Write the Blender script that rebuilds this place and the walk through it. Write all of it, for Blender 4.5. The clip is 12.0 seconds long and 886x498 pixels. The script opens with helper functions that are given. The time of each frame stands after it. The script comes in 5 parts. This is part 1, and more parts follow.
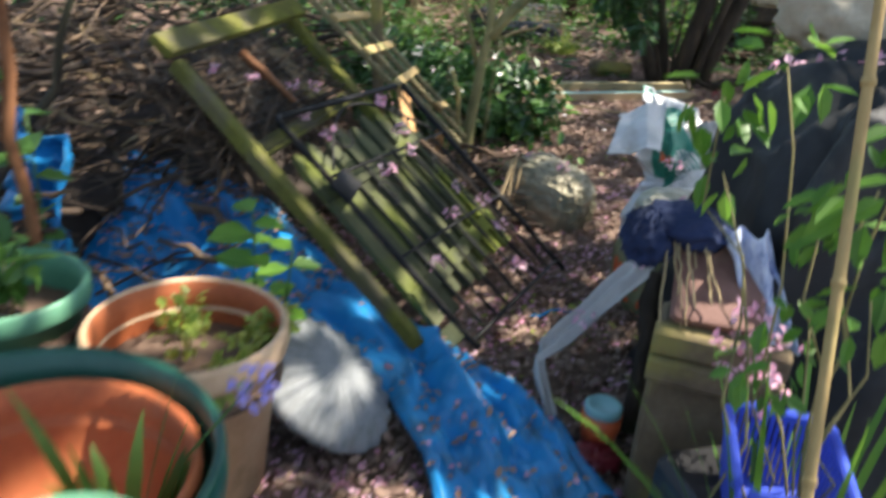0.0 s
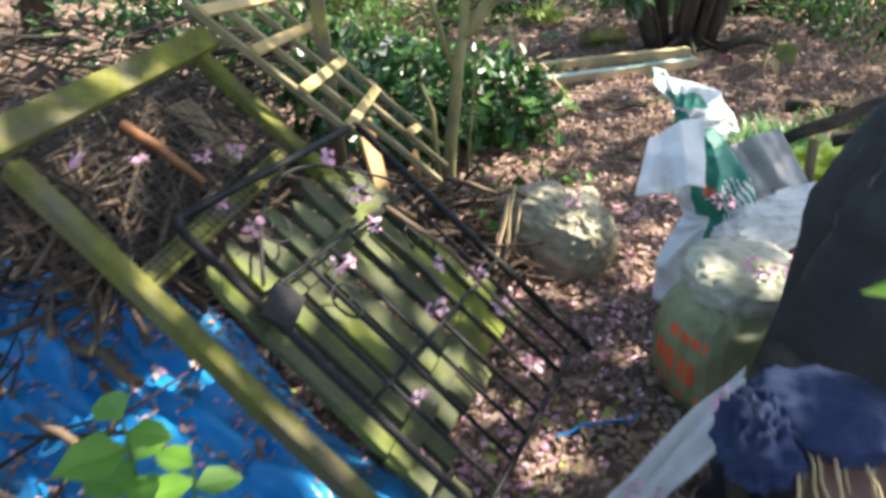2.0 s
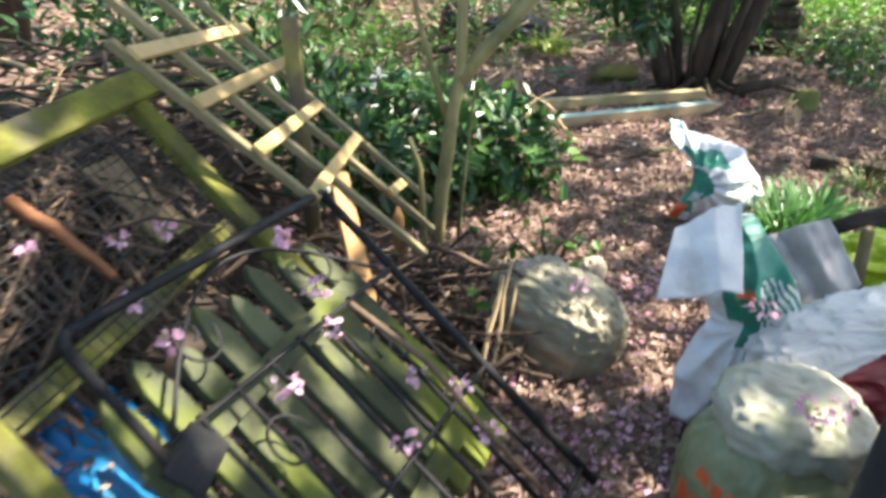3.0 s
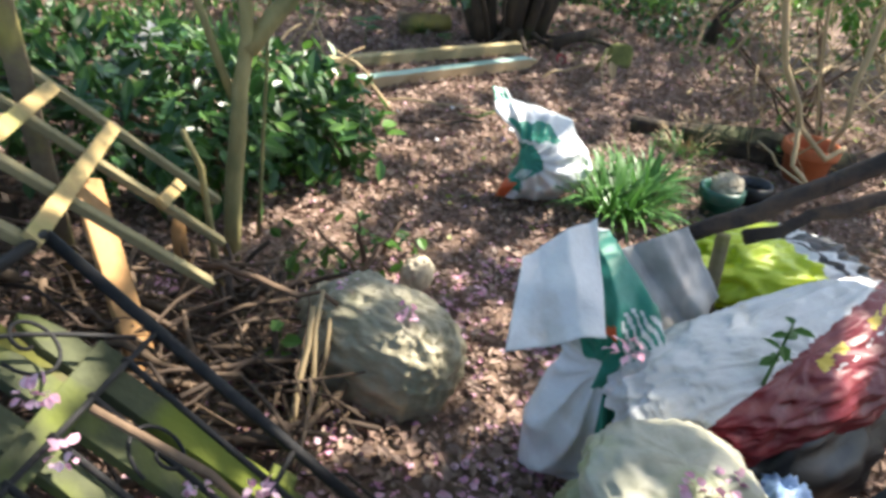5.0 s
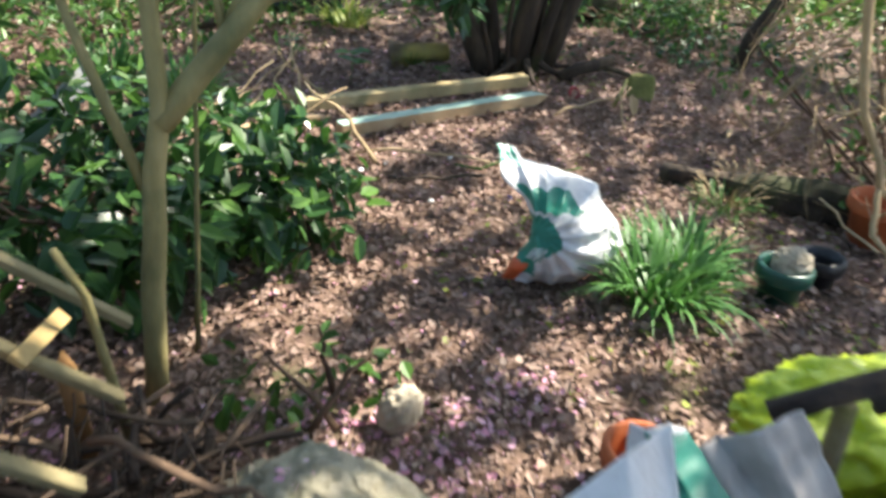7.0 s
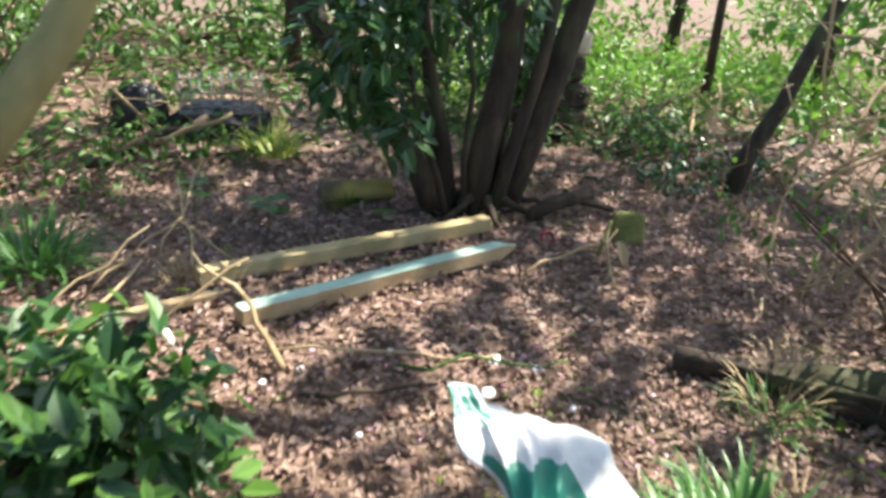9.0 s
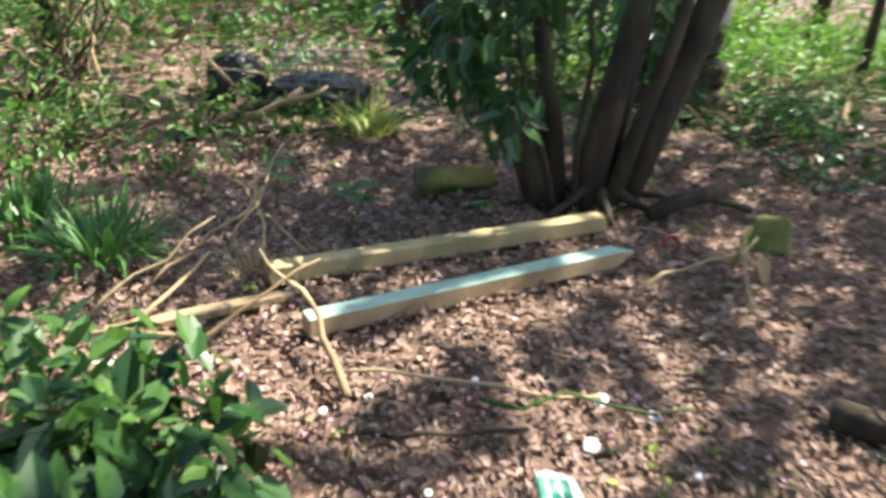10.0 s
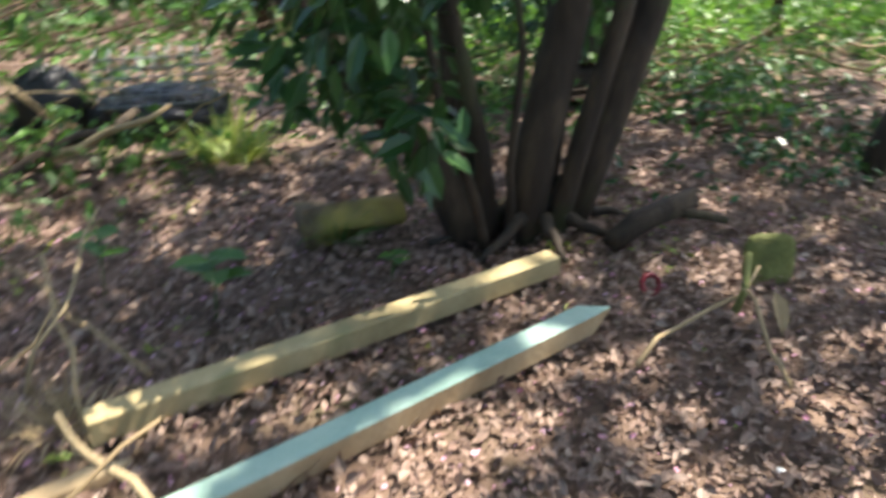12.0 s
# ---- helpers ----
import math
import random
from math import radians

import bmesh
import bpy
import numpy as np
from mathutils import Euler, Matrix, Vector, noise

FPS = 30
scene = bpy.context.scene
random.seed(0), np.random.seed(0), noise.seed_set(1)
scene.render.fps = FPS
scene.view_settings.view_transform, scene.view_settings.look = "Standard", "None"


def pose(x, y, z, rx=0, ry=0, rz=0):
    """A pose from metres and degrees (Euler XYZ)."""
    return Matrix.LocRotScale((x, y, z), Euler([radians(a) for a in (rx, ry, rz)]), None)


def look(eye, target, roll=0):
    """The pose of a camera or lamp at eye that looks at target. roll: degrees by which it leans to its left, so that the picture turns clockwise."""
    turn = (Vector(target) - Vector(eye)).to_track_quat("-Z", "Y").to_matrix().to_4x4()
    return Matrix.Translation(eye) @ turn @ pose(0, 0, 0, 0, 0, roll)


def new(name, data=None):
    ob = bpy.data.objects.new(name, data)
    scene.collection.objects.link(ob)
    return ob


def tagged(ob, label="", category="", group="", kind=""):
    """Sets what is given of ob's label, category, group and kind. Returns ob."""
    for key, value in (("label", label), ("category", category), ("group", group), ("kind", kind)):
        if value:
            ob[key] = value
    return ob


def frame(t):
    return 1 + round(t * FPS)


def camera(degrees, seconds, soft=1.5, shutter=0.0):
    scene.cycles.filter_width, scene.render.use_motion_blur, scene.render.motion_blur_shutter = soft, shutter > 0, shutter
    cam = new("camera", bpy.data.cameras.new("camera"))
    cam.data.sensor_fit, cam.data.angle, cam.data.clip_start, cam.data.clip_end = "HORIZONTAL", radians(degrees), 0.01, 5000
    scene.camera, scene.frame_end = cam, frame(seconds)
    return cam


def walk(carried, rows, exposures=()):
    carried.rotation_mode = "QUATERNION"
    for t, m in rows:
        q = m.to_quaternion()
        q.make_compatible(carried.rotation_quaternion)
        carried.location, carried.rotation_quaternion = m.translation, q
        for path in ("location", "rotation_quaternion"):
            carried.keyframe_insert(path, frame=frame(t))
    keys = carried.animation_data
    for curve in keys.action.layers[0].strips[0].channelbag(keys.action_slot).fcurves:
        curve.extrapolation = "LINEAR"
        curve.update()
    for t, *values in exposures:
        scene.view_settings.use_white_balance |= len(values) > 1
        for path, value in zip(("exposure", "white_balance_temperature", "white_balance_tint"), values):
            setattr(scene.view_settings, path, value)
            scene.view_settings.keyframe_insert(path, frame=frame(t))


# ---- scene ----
cam = camera(60.0, 12.0, soft=3.3, shutter=0.8)
PATH = [
    (0, (0.042, 0.085, 1.403), (0.063, 1.91, 0.584), 4.8),
    (0.5, (0.04, 0.312, 1.472), (0.146, 2.132, 0.649), 4.4),
    (1, (0.025, 0.525, 1.457), (0.049, 2.331, 0.596), 4.5),
    (1.5, (0.042, 0.786, 1.43), (0.095, 2.561, 0.509), 2.2),
    (2, (0.083, 0.956, 1.464), (0.113, 2.737, 0.554), -0.7),
    (2.5, (0.124, 1.216, 1.446), (0.182, 3.003, 0.551), -0.1),
    (3, (0.132, 1.45, 1.474), (0.174, 3.246, 0.596), 2.0),
    (3.5, (0.141, 1.682, 1.459), (0.314, 3.471, 0.583), 4.3),
    (3.7, (0.182, 1.794, 1.465), (0.401, 3.581, 0.595), 3.2),
    (5.3, (0.218, 1.994, 1.462), (0.745, 3.644, 0.464), 7.0),
    (5.5, (0.255, 2.013, 1.462), (0.753, 3.676, 0.468), 6.0),
    (6, (0.342, 2.112, 1.458), (0.846, 3.783, 0.482), 6.2),
    (6.5, (0.401, 2.386, 1.442), (0.998, 4.08, 0.561), 6.3),
    (6.7, (0.403, 2.502, 1.423), (0.937, 4.175, 0.466), 5.4),
    (8.3, (0.672, 3.26, 1.355), (1.108, 5.0, 0.472), 4.1),
    (8.5, (0.698, 3.355, 1.358), (1.123, 5.118, 0.515), 2.3),
    (9, (0.798, 3.681, 1.351), (1.388, 5.446, 0.618), 3.9),
    (9.5, (0.834, 3.846, 1.354), (1.372, 5.599, 0.558), 2.3),
    (10, (0.954, 4.116, 1.295), (1.266, 5.915, 0.478), 3.3),
    (10.5, (1.087, 4.402, 1.235), (1.299, 6.16, 0.306), 1.9),
    (11, (1.09, 4.66, 1.226), (1.268, 6.37, 0.203), 2.2),
    (11.5, (1.096, 4.89, 1.188), (1.435, 6.624, 0.252), 3.3),
    (12, (1.087, 5.062, 1.198), (1.665, 6.772, 0.337), 0.6),
]
walk(cam, [(t, look(eye, target, roll)) for t, eye, target, roll in PATH], exposures=[(0.0, 1.4), (1.0, 1.75), (1.5, 1.85), (2.5, 2.0), (3.7, 2.0), (5.5, 1.7), (8.5, 1.65), (12.0, 1.68)])

# ---- sky and sun ----
SUN_ELEVATION, SUN_AZIMUTH = 56.0, 78.0  # degrees; azimuth clockwise from +y
world = bpy.data.worlds.new("sky")
world.use_nodes = True
scene.world = world
sky = world.node_tree.nodes.new("ShaderNodeTexSky")
sky.sky_type = "NISHITA"
sky.sun_disc = False
sky.air_density, sky.dust_density, sky.ozone_density = 1.0, 1.6, 0.8
sky.sun_elevation, sky.sun_rotation = radians(SUN_ELEVATION), radians(SUN_AZIMUTH)
back = world.node_tree.nodes["Background"]
back.inputs["Strength"].default_value = 0.115
world.node_tree.links.new(sky.outputs[0], back.inputs["Color"])
sun_data = bpy.data.lights.new("sun", "SUN")
sun_data.energy, sun_data.angle, sun_data.color = 5.0, radians(0.53), (1.0, 0.93, 0.82)
sun = new("sun", sun_data)
SUN_DIR = Vector((math.sin(radians(SUN_AZIMUTH)) * math.cos(radians(SUN_ELEVATION)),
                  math.cos(radians(SUN_AZIMUTH)) * math.cos(radians(SUN_ELEVATION)), math.sin(radians(SUN_ELEVATION))))
sun.matrix_world = look(SUN_DIR * 30, (0, 0, 0))

# ---- materials ----
def mat(name, colors, scale=8.0, rough=0.8, bump=0.3, fine=60.0, island=False, obj=False, metal=0.0, through_light=0.0,
        gloss=0.5, stretch=(1, 1, 1), stain=None, stain_scale=3.0, stain_at=0.55):
    """A surface whose colour runs over the given colours by coarse and fine noise, with relief; stain: a second colour in patches."""
    m = bpy.data.materials.new(name)
    m.use_nodes = True
    nt = m.node_tree
    n, l = nt.nodes, nt.links
    bs = n["Principled BSDF"]
    tc = n.new("ShaderNodeTexCoord")
    mp = n.new("ShaderNodeMapping")
    mp.inputs["Scale"].default_value = stretch
    l.new(tc.outputs["Object"], mp.inputs[0])
    big = n.new("ShaderNodeTexNoise")
    big.inputs["Scale"].default_value, big.inputs["Detail"].default_value = scale, 5
    small = n.new("ShaderNodeTexNoise")
    small.inputs["Scale"].default_value, small.inputs["Detail"].default_value = fine, 3
    l.new(mp.outputs[0], big.inputs["Vector"])
    l.new(mp.outputs[0], small.inputs["Vector"])
    mix = n.new("ShaderNodeMath")
    mix.operation = "MULTIPLY_ADD"
    mix.inputs[1].default_value = 0.45
    l.new(small.outputs["Fac"], mix.inputs[0])
    if island or obj:
        rnd = n.new("ShaderNodeNewGeometry" if island else "ShaderNodeObjectInfo")
        sc = n.new("ShaderNodeMath")
        sc.operation = "MULTIPLY_ADD"
        sc.inputs[1].default_value = 0.75 if island else 0.4
        l.new(rnd.outputs["Random Per Island" if island else "Random"], sc.inputs[0])
        b2 = n.new("ShaderNodeMath")
        b2.operation = "MULTIPLY_ADD"
        b2.inputs[1].default_value, b2.inputs[2].default_value = 0.5, -0.28 if island else -0.15
        l.new(big.outputs["Fac"], b2.inputs[0])
        l.new(b2.outputs[0], sc.inputs[2])
        l.new(sc.outputs[0], mix.inputs[2])
    else:
        b2 = n.new("ShaderNodeMath")
        b2.operation = "MULTIPLY_ADD"
        b2.inputs[1].default_value, b2.inputs[2].default_value = 1.7, -0.58
        l.new(big.outputs["Fac"], b2.inputs[0])
        l.new(b2.outputs[0], mix.inputs[2])
    ramp = n.new("ShaderNodeValToRGB")
    e = ramp.color_ramp.elements
    while len(e) < len(colors):
        e.new(0.5)
    for i, c in enumerate(colors):
        e[i].position = i / max(1, len(colors) - 1)
        e[i].color = (*c, 1)
    l.new(mix.outputs[0], ramp.inputs[0])
    out = ramp.outputs[0]
    if stain:
        sn = n.new("ShaderNodeTexNoise")
        sn.inputs["Scale"].default_value, sn.inputs["Detail"].default_value = stain_scale, 6
        l.new(tc.outputs["Object"], sn.inputs["Vector"])
        sr = n.new("ShaderNodeMapRange")
        sr.inputs[1].default_value, sr.inputs[2].default_value = stain_at - 0.06, stain_at + 0.1
        l.new(sn.outputs["Fac"], sr.inputs[0])
        sm = n.new("ShaderNodeMix")
        sm.data_type = "RGBA"
        l.new(sr.outputs[0], sm.inputs[0])
        l.new(out, sm.inputs[6])
        sm.inputs[7].default_value = (*stain, 1)
        out = sm.outputs[2]
    l.new(out, bs.inputs["Base Color"])
    bs.inputs["Roughness"].default_value, bs.inputs["Metallic"].default_value = rough, metal
    bs.inputs["Specular IOR Level"].default_value = gloss
    if bump:
        bp = n.new("ShaderNodeBump")
        bp.inputs["Strength"].default_value, bp.inputs["Distance"].default_value = bump, 0.01
        l.new(mix.outputs[0], bp.inputs["Height"])
        l.new(bp.outputs[0], bs.inputs["Normal"])
    if through_light:
        tr = n.new("ShaderNodeBsdfTranslucent")
        l.new(out, tr.inputs["Color"])
        ms = n.new("ShaderNodeMixShader")
        ms.inputs[0].default_value = through_light
        l.new(bs.outputs[0], ms.inputs[1])
        l.new(tr.outputs[0], ms.inputs[2])
        l.new(ms.outputs[0], n["Material Output"].inputs["Surface"])
    return m


SOIL = mat("soil", [(.065, .04, .028), (.135, .085, .058), (.21, .14, .098)], 5, .95, .6, 70, stain=(.05, .06, .02), stain_scale=1.3, stain_at=.62)
LITTER = mat("leaf_litter", [(.11, .068, .05), (.20, .12, .09), (.26, .17, .125), (.33, .23, .175), (.19, .115, .085), (.35, .265, .21)], 3, .75, .2, 50, island=True)
PETAL = mat("petal", [(.60, .22, .36), (.77, .42, .55), (.83, .60, .69)], 3, .6, 0, 50, island=True, through_light=.3)
LILAC = mat("bluebell", [(.30, .26, .65), (.48, .42, .80)], 5, .6, 0, island=True, through_light=.3)
LEAF_DARK = mat("dark_glossy_leaf", [(.014, .04, .012), (.03, .085, .02), (.06, .14, .035)], 2, .32, .1, 30, island=True, through_light=.22)
LEAF_MID = mat("green_leaf", [(.03, .08, .012), (.06, .15, .025), (.12, .24, .04)], 2, .45, .1, 30, island=True, through_light=.35)
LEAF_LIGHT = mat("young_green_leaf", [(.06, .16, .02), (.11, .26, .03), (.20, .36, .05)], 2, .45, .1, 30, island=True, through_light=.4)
LEAF_YELLOW = mat("yellow_green_leaf", [(.12, .22, .03), (.26, .34, .05), (.40, .42, .10)], 2, .5, .1, 30, island=True, through_light=.35)
GRASS = mat("grass_blade", [(.035, .10, .02), (.06, .17, .03), (.10, .24, .05)], 2, .45, .05, 30, island=True, through_light=.25)
STRAW = mat("dry_stalk", [(.16, .11, .055), (.32, .23, .12), (.45, .35, .2)], 4, .8, .2, 40, island=True)
BARK = mat("brown_bark", [(.016, .011, .007), (.042, .029, .018), (.10, .07, .042)], 14, .9, .7, 60, stretch=(1, 1, .25), stain=(.06, .075, .025), stain_scale=2.5, stain_at=.6)
BARK_PALE = mat("pale_olive_bark", [(.13, .11, .04), (.26, .22, .085), (.40, .33, .15)], 9, .75, .5, 50, stretch=(1, 1, .4), stain=(.11, .12, .045), stain_scale=6, stain_at=.58)
HUMUS = mat("black_humus", [(.016, .011, .008), (.036, .025, .018), (.07, .047, .032)], 6, .95, .6, 70)
BRUSH = mat("dead_brushwood", [(.022, .015, .010), (.06, .038, .024), (.16, .105, .062)], 5, .85, .3, 50, island=True)
RUST_WOOD = mat("rust_brown_wood", [(.10, .038, .014), (.19, .075, .026), (.28, .12, .05)], 7, .8, .4, 60)
LATH_GREY = mat("weathered_lath", [(.12, .10, .048), (.205, .17, .082), (.30, .25, .125)], 7, .85, .4, 60, obj=True, stain=(.28, .23, .12), stain_scale=5, stain_at=.58)
TWIG = mat("twig", [(.04, .025, .016), (.115, .07, .042), (.26, .17, .10)], 5, .85, .3, 50, island=True)
MOSSY = mat("mossy_timber", [(.045, .04, .012), (.11, .108, .015), (.21, .215, .022)], 7, .9, .5, 60, stain=(.10, .085, .05), stain_scale=5, stain_at=.56)
PICKET = mat("weathered_picket", [(.035, .039, .02), (.072, .078, .036), (.125, .13, .06)], 6, .9, .5, 60, obj=True, stain=(.15, .175, .02), stain_scale=3.4, stain_at=.55)
LATH = mat("lath_wood", [(.22, .15, .055), (.40, .28, .11), (.52, .38, .17)], 7, .8, .3, 60, obj=True, stain=(.22, .22, .07), stain_scale=4, stain_at=.6)
SPLIT = mat("split_wood", [(.26, .13, .045), (.42, .22, .08), (.54, .32, .14)], 8, .8, .4, 50, obj=True)
IRON = mat("black_iron", [(.008, .008, .008), (.016, .015, .015), (.03, .027, .025)], 20, .65, .3, 90, gloss=.3, stain=(.05, .03, .02), stain_scale=9, stain_at=.68)
WIRE = mat("mesh_wire", [(.035, .035, .035), (.07, .065, .06)], 20, .5, 0, metal=.6)
TARP = mat("blue_tarpaulin", [(.010, .13, .33), (.018, .23, .54), (.04, .33, .64)], 3, .22, .7, 22, stain=(.045, .09, .11), stain_scale=6, stain_at=.60)
TERRACOTTA = mat("terracotta", [(.26, .06, .018), (.42, .11, .032), (.52, .17, .06)], 4, .7, .2, 60, stain=(.44, .27, .14), stain_scale=5, stain_at=.7)
TERRA_PALE = mat("pale_terracotta", [(.46, .27, .15), (.60, .40, .24), (.66, .50, .34)], 5, .85, .25, 60, stain=(.28, .2, .1), stain_scale=6, stain_at=.64)
PLASTIC_GREEN = mat("dark_green_plastic", [(.008, .045, .03), (.014, .075, .05), (.03, .10, .07)], 5, .35, .1, 60)
PLASTIC_MINT = mat("mint_plastic", [(.07, .21, .12), (.11, .29, .17), (.16, .35, .22)], 5, .5, .1, 60)
STONE_GREY = mat("grey_cast_stone", [(.15, .16, .165), (.24, .25, .255), (.32, .33, .335)], 10, .8, .35, 80, stain=(.13, .13, .09), stain_scale=7, stain_at=.64)
STONE_PALE = mat("pale_stone", [(.30, .25, .17), (.47, .40, .29), (.58, .52, .40)], 7, .9, .6, 60, stain=(.13, .10, .06), stain_scale=5, stain_at=.62)
STONE_MOSS = mat("mossy_stone", [(.08, .085, .03), (.16, .17, .05), (.27, .27, .09)], 9, .95, .6, 60)
BLACK_SHEET = mat("black_sheeting", [(.015, .016, .017), (.03, .031, .032), (.055, .056, .056)], 4, .6, .25, 40, gloss=.3, stain=(.09, .085, .07), stain_scale=6, stain_at=.66)
BLACK_PLASTIC = mat("black_plastic", [(.008, .008, .009), (.017, .017, .018)], 6, .4, .1)
BLUE_BASKET = mat("blue_plastic", [(.05, .09, .55), (.08, .14, .72)], 5, .4, .1)
DENIM = mat("denim", [(.003, .008, .028), (.008, .019, .065), (.02, .036, .11)], 6, .85, .4, 140)
DENIM_PRINT = mat("blue_white_cloth", [(.07, .12, .33), (.5, .55, .68), (.72, .74, .78)], 22, .9, .3, 90)
RUST_PANEL = mat("red_brown_panel", [(.13, .06, .045), (.21, .105, .08), (.28, .155, .12)], 5, .7, .25, 70, stain=(.30, .22, .15), stain_scale=5, stain_at=.66)
OLD_WOOD = mat("old_wood", [(.08, .055, .034), (.16, .115, .066), (.25, .19, .11)], 7, .9, .5, 60, stain=(.28, .24, .06), stain_scale=4, stain_at=.55)
POST_GREEN = mat("green_treated_timber", [(.23, .36, .30), (.33, .47, .39), (.43, .55, .47)], 6, .8, .3, 60, stretch=(1, 1, 1))
POST_SIDE = mat("bare_sawn_timber", [(.26, .18, .10), (.40, .29, .16), (.50, .38, .23)], 6, .85, .3, 60)
POST_TAN = mat("tan_timber", [(.27, .21, .10), (.39, .31, .155), (.49, .40, .22)], 6, .8, .3, 60, stain=(.22, .22, .1), stain_scale=5, stain_at=.62)
CHAR = mat("charred_wood", [(.012, .010, .009), (.045, .032, .024), (.13, .078, .045)], 9, .85, .7, 60)
PLASTIC_WHITE = mat("white_woven_plastic", [(.54, .53, .515), (.67, .67, .66), (.74, .74, .73)], 6, .42, .3, 90, stain=(.50, .46, .40), stain_scale=7, stain_at=.64)
PRINT_GREEN = mat("green_print", [(.012, .14, .09), (.025, .22, .15), (.06, .30, .22)], 6, .45, .25, 60)
PRINT_ORANGE = mat("orange_print", [(.60, .10, .03), (.75, .16, .05)], 6, .45, .25, 60)
PRINT_RED = mat("red_print", [(.12, .008, .011), (.19, .014, .02), (.26, .03, .038)], 6, .45, .25, 60)
PRINT_YELLOW = mat("yellow_print", [(.60, .42, .03), (.7, .52, .08)], 6, .5, .1)
PLASTIC_LIME = mat("lime_plastic", [(.38, .50, .015), (.52, .62, .03), (.60, .68, .10)], 5, .4, .35, 40)
PLASTIC_CLEAR = mat("cloudy_plastic", [(.30, .285, .20), (.43, .41, .31), (.54, .52, .43)], 7, .4, .35, 50, stain=(.33, .34, .17), stain_scale=5, stain_at=.56)
PLASTIC_DUST = mat("dusty_plastic", [(.34, .31, .28), (.47, .44, .41), (.58, .55, .52)], 6, .5, .3, 50)
SACK_BROWN = mat("olive_sack", [(.14, .15, .07), (.23, .24, .12), (.33, .33, .19)], 5, .5, .35, 60)
SACK_GREY = mat("grey_weathered_sack", [(.17, .15, .095), (.30, .265, .175), (.42, .375, .26)], 9, .5, .7, 55, stretch=(1, 1, 2.2), stain=(.22, .21, .13), stain_scale=7, stain_at=.6)
TEAL = mat("teal_lid", [(.2, .42, .42), (.32, .55, .54)], 6, .5, .1)
WHITE_CHIP = mat("white_chip", [(.72, .72, .72), (.82, .82, .82)], 8, .6, .1)
ROPE = mat("straw_rope", [(.35, .25, .12), (.52, .40, .22)], 20, .9, .3, 90)


